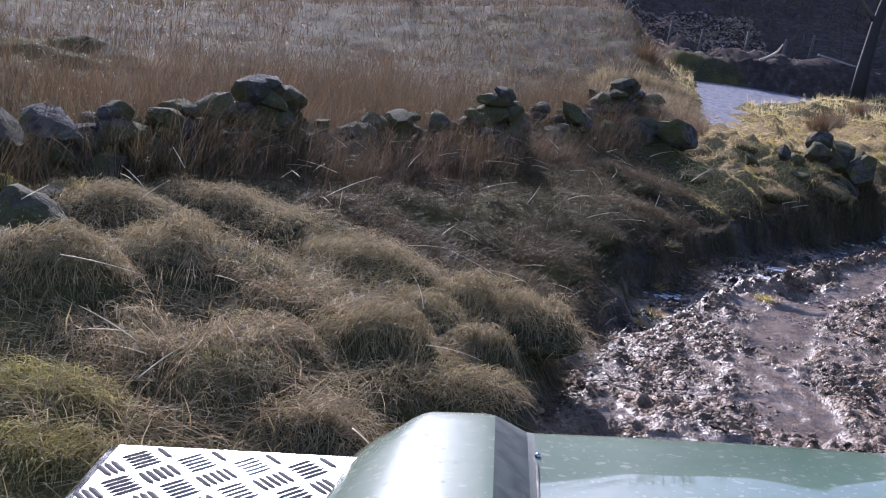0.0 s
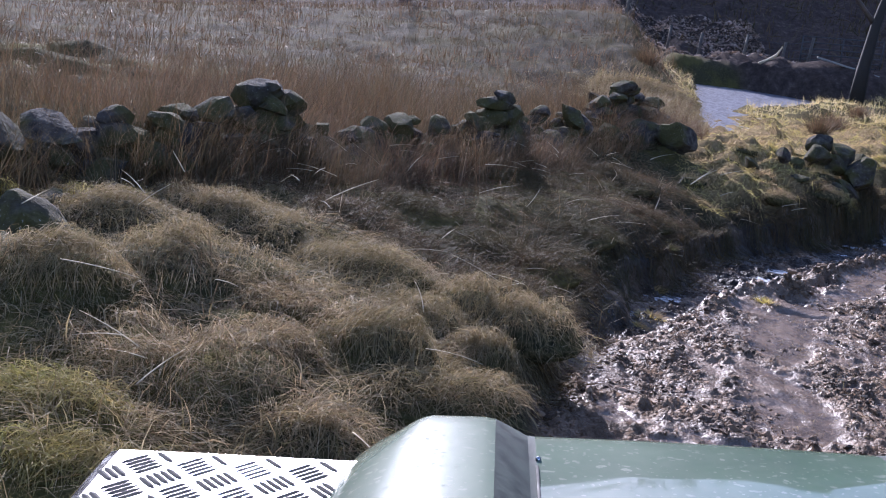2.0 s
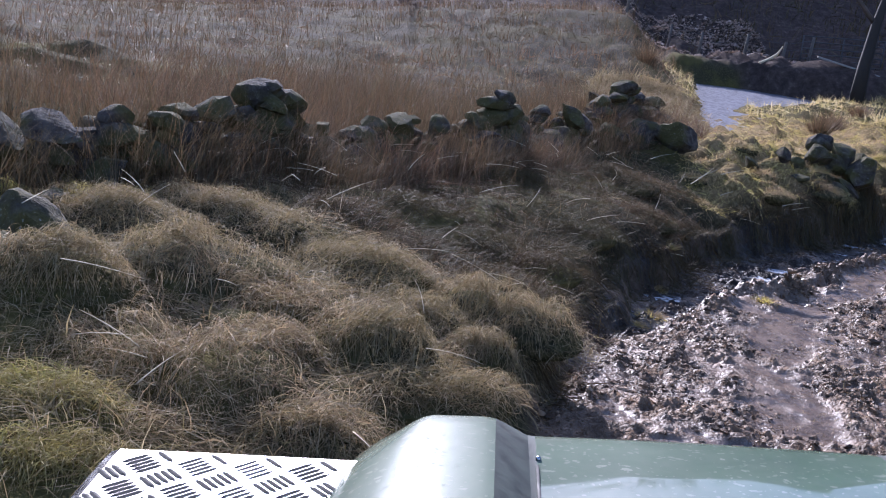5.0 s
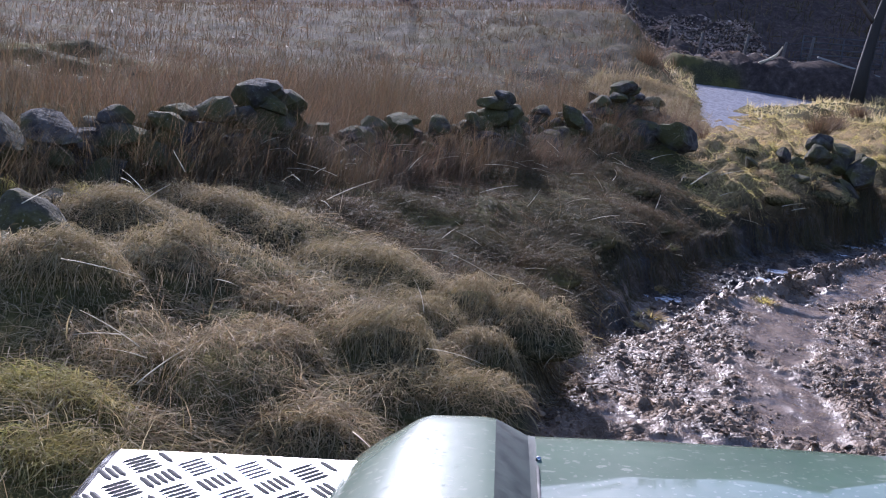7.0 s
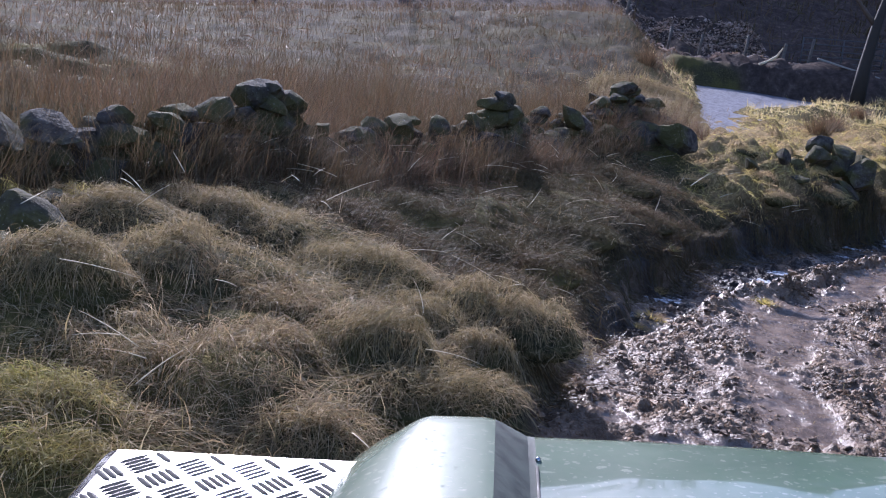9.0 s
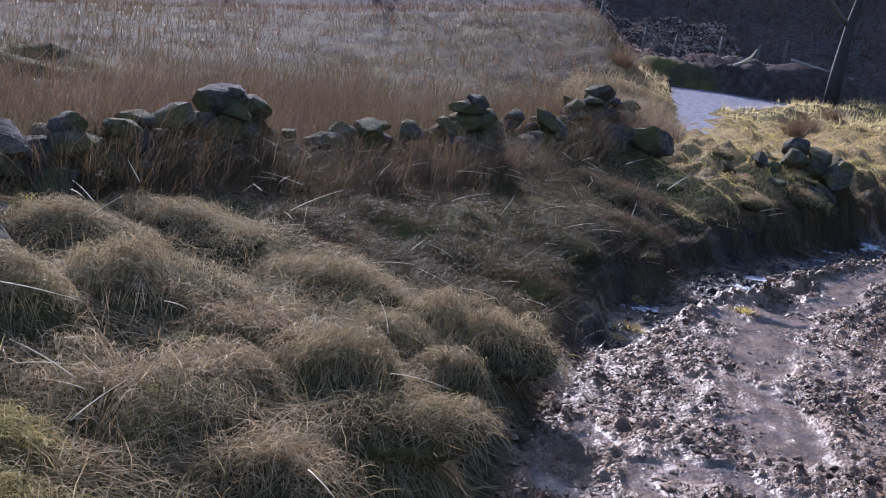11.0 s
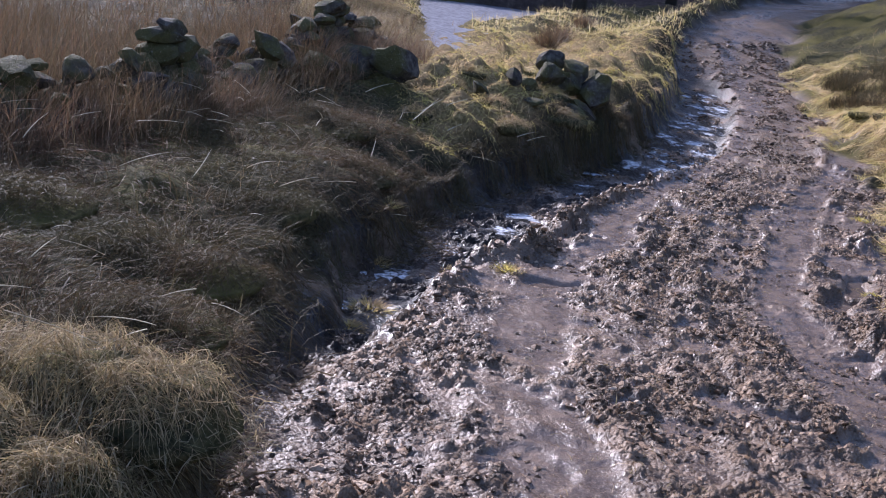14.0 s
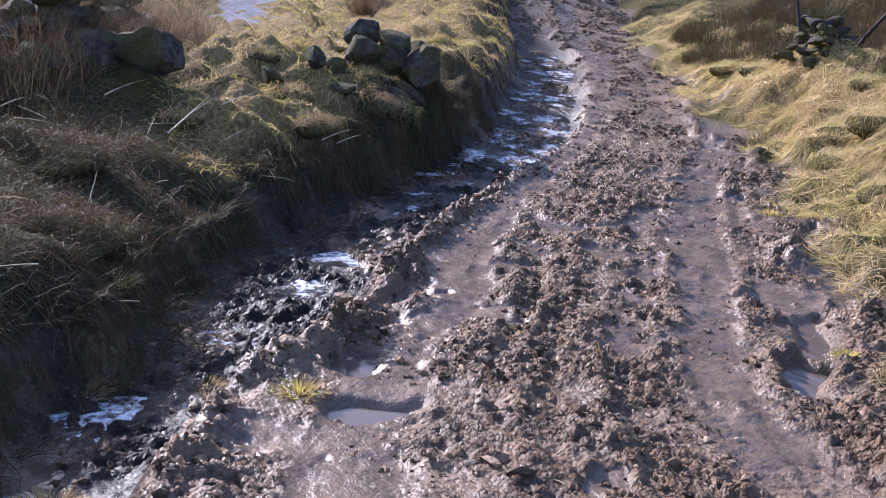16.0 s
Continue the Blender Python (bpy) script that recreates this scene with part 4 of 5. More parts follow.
# ---------------------------------------------------------------- clods and pebbles on the track
def build_clods():
    rng = np.random.default_rng(12)
    n = 255000
    y = 3.2 + 22 * rng.random(n) ** 1.5
    off = rng.uniform(-0.12, 4.2, n)
    x = left_edge(y) + off * np.where(y > 13, 0.8, 1.0)
    z, mud, wet, peat_shade = land(x, y)
    lip = ditch_lip(y)
    on_lip = (np.abs(off - lip - 0.08 + 0.12 * fbm(x, y, 0.4, 2, 84)) < 0.20 * rng.random(n)) & (y > 6.6) & (y < 14)
    keep = (mud > 0.6) & on_lip & (rng.random(n) < 0.6) | (mud > 0.6) & (rng.random(n) > np.clip(wet * 0.9, 0, 0.80)) & (peat_shade < 0.6) & (fbm(x, y, 0.3, 3, 19) > rng.uniform(-0.45, 0.75, n))
    x, y, z = x[keep], y[keep], z[keep]
    rough_ball = bmesh.new()
    bmesh.ops.create_icosphere(rough_ball, subdivisions=1, radius=1.0)
    shapes = [(np.array([v.co[:] for v in rough_ball.verts]), np.array([[v.index for v in f.verts] for f in rough_ball.faces])),
              (np.array([(1, 0, 0), (0, 1, 0), (-1, 0, 0), (0, -1, 0), (0.4, 0.2, 0.8), (-0.4, -0.2, 0.75)], float), np.array([(0, 1, 4), (1, 2, 5), (1, 5, 4), (2, 3, 5), (3, 0, 4), (3, 4, 5)]))]
    rough_ball.free()
    size = np.clip(rng.lognormal(-5.0, 0.55, len(x)), 0.003, 0.026) * (1 + 0.05 * np.maximum(y - 9, 0))
    large = size > 0.011
    sets = []
    for (ball, tri), pick in zip(shapes, (large, ~large)):
        n, s0 = pick.sum(), size[pick]
        jitter = np.clip(1 + rng.normal(0, 0.24, (n, len(ball), 1)), 0.5, 1.5)
        turn = rng.uniform(0, 6.28, n)
        sc = np.stack([rng.uniform(0.9, 1.9, n), rng.uniform(0.7, 1.1, n), rng.uniform(0.45, 0.95, n)], -1)
        p = ball[None] * jitter * sc[:, None] * s0[:, None, None]
        c, s = np.cos(turn)[:, None], np.sin(turn)[:, None]
        co = np.stack([p[..., 0] * c - p[..., 1] * s + x[pick][:, None], p[..., 0] * s + p[..., 1] * c + y[pick][:, None], p[..., 2] + (z[pick] - s0 * 0.12)[:, None]], -1)
        sets.append((co.reshape(-1, 3), (np.arange(n)[:, None, None] * len(ball) + tri[None]).reshape(-1, 3)))
    co, faces = merge(*sets)
    me = quick_mesh("mud_clods", co, faces, CLOD)
    me.polygons.foreach_set("use_smooth", np.zeros(len(faces), bool))
    tagged(new("mud_clods", me), "wet brown mud clods and small stones on the track", "mud clods", "", "stuff")


build_clods()


# ---------------------------------------------------------------- grass
def on_bank(rng, n):
    y = rng.uniform(1.0, 13.6, n)
    d = rng.power(0.75, n) * 4.2
    x = left_edge(y) - d - 0.12
    ok = (y < 6.3 + 0.7 * fbm(x, y, 0.7, 2, 14)) | (rng.random(n) < 0.035) & (d > 0.5)
    return x[ok], y[ok]


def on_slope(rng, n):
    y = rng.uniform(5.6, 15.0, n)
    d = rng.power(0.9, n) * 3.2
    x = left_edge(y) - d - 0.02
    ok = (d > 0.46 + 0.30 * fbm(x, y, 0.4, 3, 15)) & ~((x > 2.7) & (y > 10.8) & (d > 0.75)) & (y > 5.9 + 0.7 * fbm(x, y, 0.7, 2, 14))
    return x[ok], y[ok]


def on_shelf(rng, n):
    y = rng.uniform(10.6, 24, n)
    x = rng.uniform(2.6, 11.5, n)
    ok = (x < left_edge(y) - np.where(y < 15, 0.55, 0.1) + 0.2 * fbm(x, y, 0.5, 2, 16)) & (x > 2.2 + 0.12 * (y - 11)) & (pond_depth(x, y) < -0.3)
    return x[ok], y[ok]


def on_right(rng, n):
    y = rng.uniform(4.5, 22, n)
    x = right_edge(y) + rng.power(0.8, n) * 4.0 - 0.16 + 0.35 * fbm(y, y, 0.6, 3, 9)
    ok = (x < right_edge(y) + 1.3 + 0.4 * fbm(x, y, 0.9, 2, 18)) | (y < 14.0) | (rng.random(n) < 0.12)
    return x[ok], y[ok]


def on_field(rng, n):
    y = rng.uniform(10, 34, n)
    x = rng.uniform(-16, 6.5, n)
    ok = (x < np.interp(y, [10, 12.6, 15.7, 18, 34], [0.2, 1.5, 3.2, 4.4, 7.0])) & (pond_depth(x, y) < -0.2)
    return x[ok], y[ok]


def behind_wall(rng, n):
    y = rng.uniform(4, 15.5, n)
    x = np.interp(y, [p[1] for p in WALL], [p[0] for p in WALL]) - 0.10 - rng.power(0.6, n) * 4.5
    return x, y


def far_field(rng, n):
    y = rng.uniform(23, 31.5, n)
    x = rng.uniform(5, 16, n)
    ok = (x < left_edge(y) - 0.1) & (pond_depth(x, y) < -0.2)
    return x[ok], y[ok]


def wide(rng, n):
    y = rng.uniform(-12, 24, n)
    x = np.where(rng.random(n) < 0.5, left_edge(y) - rng.power(0.7, n) * 12, right_edge(y) + rng.power(0.7, n) * 12)
    ok = (y < 4.5) | (y > 15) | (x > right_edge(y)) | (x < left_edge(y) - 4)
    return x[ok], y[ok]


def wall_foot(rng, n):
    y = rng.uniform(4, 15.6, n)
    x = np.interp(y, [p[1] for p in WALL], [p[0] for p in WALL]) + rng.normal(0.34, 0.24, n)
    return x, y


def on_hump(rng, n):
    y = rng.uniform(4, 15, n)
    x = rut_line(y) + rng.normal(2.1, 0.42, n)
    return x, y


grow("bank_grass", STRAW, 165000, on_bank, (0.10, 0.30), (0.0018, 0.0048), 1, "dead straw-coloured grass matted over the bank", "grass", 0.3, 0.35, (0.0, 0.06), 3, 0.5, (0.7, 0.4), 0.9)
# the bank's backlit slope: its shade is in the colour of this grass
grow("slope_grass", MOOR_AND_BANK_SHADE, 66000, on_slope, (0.10, 0.30), (0.002, 0.0055), 21, "brown and green moor grass, darkened for the ditch bank's shade", "grass", 0.35, 0.6, (0.0, 0.06), 3, 0.5, (0.7, 0.4), 0.9)
grow("wall_foot_grass", BRACKEN, 30000, wall_foot, (0.25, 0.70), (0.003, 0.007), 8, "long brown grass and bramble stems half hiding the wall", "grass", 0.75, 0.5, (0.0, 0.1), 3, 0.7, (0.35, 0.3), 0.9)
grow("rough_grass", STRAW, 17000, wide, (0.10, 0.26), (0.008, 0.016), 7, "thin rough grass over the verges", "grass", 0.3, 0.5, (0.0, 0.05), 2)
grow("shelf_grass", TURF, 110000, on_shelf, (0.05, 0.14), (0.004, 0.009), 2, "short yellow-green mossy grass on the shelf", "grass", 0.22, 0.3, (0.0, 0.03), 3, 0.45)
grow("verge_grass", GOLD, 112000, on_right, (0.08, 0.26), (0.003, 0.007), 3, "long yellow grass combed down the verge", "grass", 0.10, 0.7, (0.0, 0.06), 3, 0.35)
grow("field_bracken", BRACKEN, 50000, on_field, (0.18, 0.5), (0.008, 0.020), 4, "brown dead bracken and grass in the field", "bracken", 0.8, 0.3, (0.0, 0.1), 2, 0.9, (0.4, 0.3))
grow("wall_bracken", BRACKEN, 35000, behind_wall, (0.35, 1.0), (0.004, 0.009), 5, "brown bracken and dry stems behind the wall", "bracken", 0.9, 0.3, (0.0, 0.1), 3, 0.6, (0.25, 0.22), 0.8)
grow("pond_grass", GOLD, 20000, far_field, (0.12, 0.35), (0.008, 0.018), 6, "pale tufted grass round the pond", "grass", 0.6, 0.3, (0.0, 0.06), 2, 0.8)
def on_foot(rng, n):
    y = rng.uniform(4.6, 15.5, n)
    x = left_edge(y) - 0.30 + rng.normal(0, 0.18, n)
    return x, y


# the hanging grass has the ditch side's shade in its colour as well
grow("ditch_litter", MOOR_AND_BANK_SHADE, 27000, on_foot, (0.08, 0.26), (0.003, 0.007), 24, "grass and roots hanging over the ditch side, darkened as in shade", "grass", 0.25, 0.5, (0.0, 0.04), 3, 0.4, (0.8, 0.4))


def on_scrub(rng, n):
    y = rng.uniform(12.6, 20, n)
    x = right_edge(y) + 2.0 - 1.2 * smooth(13.8, 15, y) + 3.4 * rng.random(n) + 0.4 * fbm(y, y, 1.3, 2, 17)
    return x, y


grow("verge_scrub", MOOR_AND_BANK_SHADE, 24000, on_scrub, (0.25, 0.6), (0.004, 0.010), 23, "dark dead scrub and heather above the verge", "scrub", 0.8, 0.3, (0.0, 0.1), 3, 0.6, (0.4, 0.35))


def on_hill(rng, n):
    y = 36 + 26 * rng.random(n)
    x = rng.uniform(-22, 24, n)
    return x, y


grow("hill_brush", MOOR_AND_BANK_SHADE, 16000, on_hill, (0.3, 0.9), (0.02, 0.05), 10, "dark dead bracken and brush on the wooded slope", "brush", 0.85, 0.3, (0.0, 0.2), 2, 2.0, (0.4, 0.3))
grow("trodden_straw", STRAW, 5000, on_hump, (0.03, 0.09), (0.003, 0.005), 9, "bits of straw trodden into the muddy hump", "straw", 0.05, 0.2, (0.0, 0.01), 2, 0.6)


def tussock(x, y, size, seed, tall=1.0, mat=None, label="rounded tussock of dead straw-coloured grass on the bank", group="tussocks on the bank", count=2000):
    """A grass tussock: an uneven soil hummock under thatch that drapes from its crest, with loose stems standing out."""
    rng = np.random.default_rng(seed)
    z = float(ground_z(np.array([x]), np.array([y]))[0])
    t = thing("grass_tussock", pose(x, y, z), label, "tussock", group)
    ax, ay = size * rng.uniform(1.1, 1.6), size * rng.uniform(0.8, 1.0)
    turn = rng.normal(0.1, 0.35)
    ct, st = math.cos(turn), math.sin(turn)

    def dome(px, py):
        qx, qy = px * ct + py * st, -px * st + py * ct
        q = ((qx / ax) ** 2 + (qy / np.where(qy < 0, 0.72 * ay, 1.25 * ay)) ** 2) * (1 + 0.6 * fbm(px + seed, py, size * 1.2, 2, seed + 5))
        return size * 0.46 * tall * np.maximum(1 - q, 0) ** 0.75 * (1 + 0.5 * fbm(px + seed, py, 0.2, 3, seed)) - 0.06 * np.maximum(q - 1, 0)

    bm = bmesh.new()
    bmesh.ops.create_icosphere(bm, subdivisions=3, radius=1.0)
    vs = list(bm.verts)
    px = np.array([v.co.x * ax * ct - v.co.y * ay * st for v in vs])
    py = np.array([v.co.x * ax * st + v.co.y * ay * ct for v in vs])
    top = dome(px * 0.92, py * 0.92)
    for v, a, b, h in zip(vs, px, py, top):
        v.co = Vector((a, b, max(h * (0.72 if size > 0.31 or count > 1500 else 0.5), 0) if v.co.z > 0 else v.co.z * 0.12))
    part("mound", bm, GROUND, t, "dark thatch")
    n = int(count * min(size / 0.3, 1.4))
    u, az = 1.12 * rng.random(n) ** 0.7, rng.uniform(0, 2 * math.pi, n)
    ex, ey = u * ax * np.sin(az), u * ay * np.cos(az) * np.where(np.cos(az) < 0, 0.75, 1.2)
    rx, ry = ex * ct - ey * st, ex * st + ey * ct
    comb = rng.normal(2.6, 0.7)
    vx, vy = 0.5 * rx / size + 0.8 * math.sin(comb), 0.5 * ry / size + 0.8 * math.cos(comb)
    head = np.arctan2(vx, vy) + rng.normal(0, 1.2, n)
    wild = rng.random(n) < 0.16
    lay = ~wild
    length = rng.uniform(0.05, 0.22, n)
    width = rng.uniform(0.0017, 0.0042, n)
    co, faces = merge(
        strands(rx[lay], ry[lay], length[lay], head[lay], dome, rng.uniform(0, 0.07, lay.sum()), width[lay], rng, 4, 1.8),
        blades(np.stack([rx, ry, dome(rx, ry) - 0.01], -1)[wild], length[wild] * 0.8, head[wild], 0.6 + 0.6 * u[wild], width[wild] * 0.7, rng, 4, 1.0))
    ob = new("thatch", quick_mesh("thatch", co, faces, mat or STRAW))
    ob.parent = t


for j, (x, y, s, tall) in enumerate([(-0.92, 3.45, 0.36, 0.95), (-1.18, 3.02, 0.15, 0.9), (-0.25, 3.98, 0.31, 1.3), (0.34, 4.95, 0.34, 1.3), (0.22, 4.42, 0.17, 0.9), (-1.12, 4.28, 0.34, 1.15),
                                     (-0.68, 4.20, 0.26, 1.0), (-1.50, 3.82, 0.30, 1.25), (0.06, 3.66, 0.22, 0.8), (-0.34, 3.20, 0.20, 0.6), (0.36, 5.85, 0.30, 1.0), (-1.05, 2.68, 0.15, 0.5),
                                     (-0.42, 5.15, 0.34, 1.0), (-1.75, 5.05, 0.34, 1.0), (0.56, 6.55, 0.28, 1.0), (-1.20, 5.55, 0.32, 0.9), (0.25, 6.7, 0.34, 0.9), (-0.35, 7.1, 0.36, 0.9),
                                     (0.95, 7.9, 0.34, 0.9), (0.55, 9.2, 0.38, 0.9), (1.7, 9.3, 0.36, 0.9), (1.6, 10.6, 0.4, 0.9), (-0.7, 6.2, 0.34, 0.8), (-0.10, 4.60, 0.22, 0.9), (-0.62, 3.75, 0.18, 0.8)]):
    # past y 5.7 the thatch colour includes the shade of the bank
    tussock(x, y, s, 500 + j, tall * (0.5 if y > 5.0 else 0.9), OLIVE if j in (1, 11) else MOOR_AND_BANK_SHADE if y > 5.7 else None)


for j, (x, y, s) in enumerate([(-2.14, 5.60, 0.17), (-2.28, 5.15, 0.16), (-1.92, 5.25, 0.11), (-1.80, 5.70, 0.14)]):
    tussock(x, y, s, 540 + j, 1.1, TURF, "cushion of yellow-green moss among fallen wall stones", "moss cushions by the wall", 900)
_rng = random.Random(63)
for j in range(26):
    y = _rng.uniform(7.0, 16.5)
    x = float(right_edge(y)) + _rng.uniform(0.35, 2.4)
    tussock(x, y, _rng.uniform(0.16, 0.30), 560 + j, _rng.uniform(0.7, 1.1), GOLD, "low hummock of yellow grass on the verge", "hummocks on the verge", 650)
for j in range(42):
    y = _rng.uniform(11.6, 17.5)
    x = float(left_edge(y)) - _rng.uniform(0.35, 2.4)
    if x > 2.6 + 0.12 * (y - 11) and pond_depth(np.array([x]), np.array([y]))[0] < -0.4:
        tussock(x, y, _rng.uniform(0.10, 0.20), 600 + j, _rng.uniform(0.7, 1.1), (TURF, GOLD, STRAW)[j % 3], "low mossy grass hummock on the shelf", "hummocks on the shelf", 600)


# pale dry stalks lying on the bank: x, y, height over ground, heading, length
def stalk(x, y, up, heading, length, seed, lean=1.35, wide_=0.010):
    rng = np.random.default_rng(seed)
    z = float(ground_z(np.array([x]), np.array([y]))[0])
    co, faces = blades(np.zeros((1, 3)), np.array([length]), np.array([heading]), np.array([lean]), np.array([wide_]), rng, 6, 0.10 if wide_ > 0.008 else 0.25)
    me = quick_mesh("dry_stalk", co, faces, STALK)
    ob = new("dry_stalk", me)
    ob.location = (x, y, z + up)
    sol = ob.modifiers.new("thick", "SOLIDIFY")
    sol.thickness = 0.002
    return tagged(ob, "pale dry grass stalk lying over the bank", "stalk", "dry stalks on the bank")


_rng = random.Random(23)
for x, y, up, turn, long in [(2.21, 11.81, 0.15, 36, 0.50), (2.51, 10.88, 0.15, 32, 0.85), (3.00, 11.65, 0.16, 46, 0.42), (2.75, 11.62, 0.15, 38, 0.55), (3.74, 11.56, 0.15, 52, 0.34), (3.85, 11.55, 0.15, 54, 0.30), (2.95, 11.3, 0.14, 40, 0.35)]:
    stalk(x, y, up, radians(turn), long, _rng.randrange(9999), 1.40)
for j in range(84):
    y = _rng.uniform(2.8, 11)
    x = float(left_edge(y)) - _rng.uniform(0.1, 2.6)
    stalk(x, y, _rng.uniform(0.12, 0.26), _rng.uniform(0, 6.28), _rng.uniform(0.12, 0.32), j, _rng.uniform(0.9, 1.6), 0.005)


# ---------------------------------------------------------------- distance: fence, gate, trees, wood
def build_fence():
    fence = thing("fence", Matrix.Identity(4), "old post and wire fence beyond the pond", "fence")
    tops = []
    for x, y, h in [(4.8, 35.0, 1.05), (6.35, 35.0, 1.0), (7.4, 35.0, 1.0), (8.9, 35.0, 1.0), (10.2, 35.1, 1.0), (11.1, 35.2, 1.2)]:
        z = at_ground(x, y)
        v, f = tube([(x, y, z - 0.3), (x + 0.01, y, z + h * 0.5), (x + 0.02, y, z + h)], [0.055, 0.05, 0.046], 8)
        mesh_object("post", v, f, TIMBER, fence)
        tops.append((x, y, z, h))
    for level in (0.45, 0.7, 0.92):
        pts = []
        for (x, y, z, h), (x2, y2, z2, h2) in zip(tops, tops[1:]):
            for t in (0, 0.5):
                sag = -0.02 if t else 0
                pts.append((x + (x2 - x) * t, y - 0.05 + (y2 - y) * t, z + h * level + (z2 + h2 * level - z - h * level) * t + sag))
        x, y, z, h = tops[-1]
        pts.append((x, y - 0.05, z + h * level))
        v, f = tube(pts, [0.006] * len(pts), 5)
        mesh_object("wire", v, f, STEEL, fence)


def build_gate():
    x0, y0, z0 = 11.4, 37.0, at_ground(11.4, 37.0)
    gate = thing("field_gate", pose(x0, y0, z0, 0, -4, 4), "tubular metal field gate in front of the wood", "gate")
    for k, z in enumerate((0.2, 0.36, 0.54, 0.74, 0.95, 1.15)):
        v, f = tube([(0, 0, z), (2.9, 0, z)], [0.02, 0.02], 8)
        mesh_object("bar", v, f, STEEL, gate)
    for x in (0, 1.45, 2.9):
        v, f = tube([(x, 0, 0.02), (x, 0, 1.17)], [0.024, 0.024], 8)
        mesh_object("upright", v, f, STEEL, gate)


def limbs(rng, start, way, length, radius, depth, out):
    pts, rad = [start], [radius]
    p, w = Vector(start), Vector(way).normalized()
    for k in range(4):
        sway = 0.05 if depth == 0 and radius > 0.1 else 0.16
        w = (w + Vector((rng.gauss(0, sway), rng.gauss(0, sway), rng.gauss(0.04, 0.1)))).normalized()
        p = p + w * length / 4
        pts.append(tuple(p))
        rad.append(radius * (1 - 0.2 * (k + 1)))
    out.append((pts, rad, depth))
    if depth < 3:
        for k in range(rng.choice((2, 3, 3)) + (depth == 0) * 2):
            i = rng.randrange(1, 5) if depth else rng.randrange(2, 5)
            a = rng.uniform(0, 6.28)
            side = Vector((math.cos(a), math.sin(a), rng.uniform(0.1, 0.8)))
            limbs(rng, pts[i], (w + side * 1.1).normalized(), length * rng.uniform(0.5, 0.72), rad[i] * 0.6, depth + 1, out)


def tree(name, x, y, height, radius, seed, label, category="tree", way=(0, 0, 1)):
    rng = random.Random(seed)
    z = at_ground(x, y)
    t = thing(name, pose(x, y, z), label, category)
    out = []
    limbs(rng, (0, 0, -0.15), way, height, radius, 0, out)
    tv, tf, bv, bf = [], [], [], []
    for pts, rad, depth in out:
        v, f = tube(pts, rad, 8 if depth == 0 else 5)
        V, F = (tv, tf) if depth == 0 else (bv, bf)
        n0 = len(V)
        V += v
        F += [tuple(n0 + q for q in g) for g in f]
    mesh_object("trunk", tv, tf, BARK, t)
    mesh_object("branches", bv, bf, TWIGS, t)


build_fence()
build_gate()
tree("bare_tree", 11.45, 31.0, 5.0, 0.24, 3, "bare dark-barked tree standing by the pond bank")
tree("bare_tree", 15.5, 33.5, 6.0, 0.2, 9, "bare dark-barked tree beside the climbing track")
for j, (x, y, w) in enumerate([(10.9, 12.6, (-0.8, -0.2, 0.5)), (11.4, 13.2, (-0.5, -0.5, 0.8)), (11.2, 14.2, (0.1, -0.4, 0.9)), (11.9, 12.7, (-0.4, -0.2, 1.0)), (10.75, 13.1, (-0.3, -0.6, 0.9)), (11.0, 12.0, (-0.7, 0.1, 0.7)), (11.6, 12.1, (-0.5, -0.4, 0.8)), (10.9, 14.6, (-0.2, 0.2, 1.0)), (12.2, 13.6, (-0.6, -0.1, 0.9))]):
    tree("bare_shrub", x, y, 1.9, 0.032, 60 + j, "bare thorny shrub with thin twigs on the verge", "shrub", w)
v, f = tube([(0, 0, 0), (0.25, 0.05, 0.12), (0.5, 0.02, 0.34), (0.62, 0, 0.62)], [0.05, 0.05, 0.04, 0.02], 7)
branch = mesh_object("dead_branch", v, f, STALK)
branch.location = (9.0, 33.3, at_ground(9.0, 33.3) + 0.03)
tagged(branch, "pale dead branch sticking up from the dark bank", "branch")
bm = bmesh.new()
box(bm, (2.0, 0.12, 0.06), (0, 0, 0), 0.015)
slab = part("concrete_slab", bm, CONCRETE, None)
slab.matrix_world = pose(11.65, 32.9, at_ground(11.65, 32.9) + 0.02, 0, 9, -6)
tagged(slab, "pale concrete edge slab along the bank top", "slab")


def reed_clump(x, y, seed, size=0.45, mat=None):
    rng = np.random.default_rng(seed)
    n = 500
    az, u = rng.uniform(0, 6.28, n), rng.random(n) ** 0.7
    root = np.stack([u * size * 0.4 * np.sin(az), u * size * 0.4 * np.cos(az), np.full(n, -0.02)], -1)
    co, faces = blades(root, rng.uniform(0.6, 1.1, n) * size, az, 0.1 + 0.5 * u, rng.uniform(0.005, 0.010, n), rng, 4, 0.5)
    ob = new("rush_clump", quick_mesh("rush_clump", co, faces, mat or BRACKEN))
    ob.location = (x, y, at_ground(x, y))
    tagged(ob, "brown upright clump of rushes in the wet field", "rushes", "rush clumps in the field")


for j, (x, y) in enumerate([(9.2, 24.6), (7.0, 20.5), (7.9, 22.4), (4.2, 25.5)]):
    reed_clump(x, y, 800 + j, 0.45 + 0.05 * (j % 4))
def on_sweep(rng, n):
    y = rng.uniform(14.8, 23.5, n)
    x = rng.uniform(1.6, 3.6, n) + 0.14 * (y - 15)
    ok = pond_depth(x, y) < -0.3
    return x[ok], y[ok]


grow("swept_grass", STRAW, 18000, on_sweep, (0.25, 0.65), (0.005, 0.011), 27, "long pale dead grass swept over beside the pond", "grass", 0.45, 0.9, (0.02, 0.16), 3, 0.8, (0.5, 0.3), 1.1)


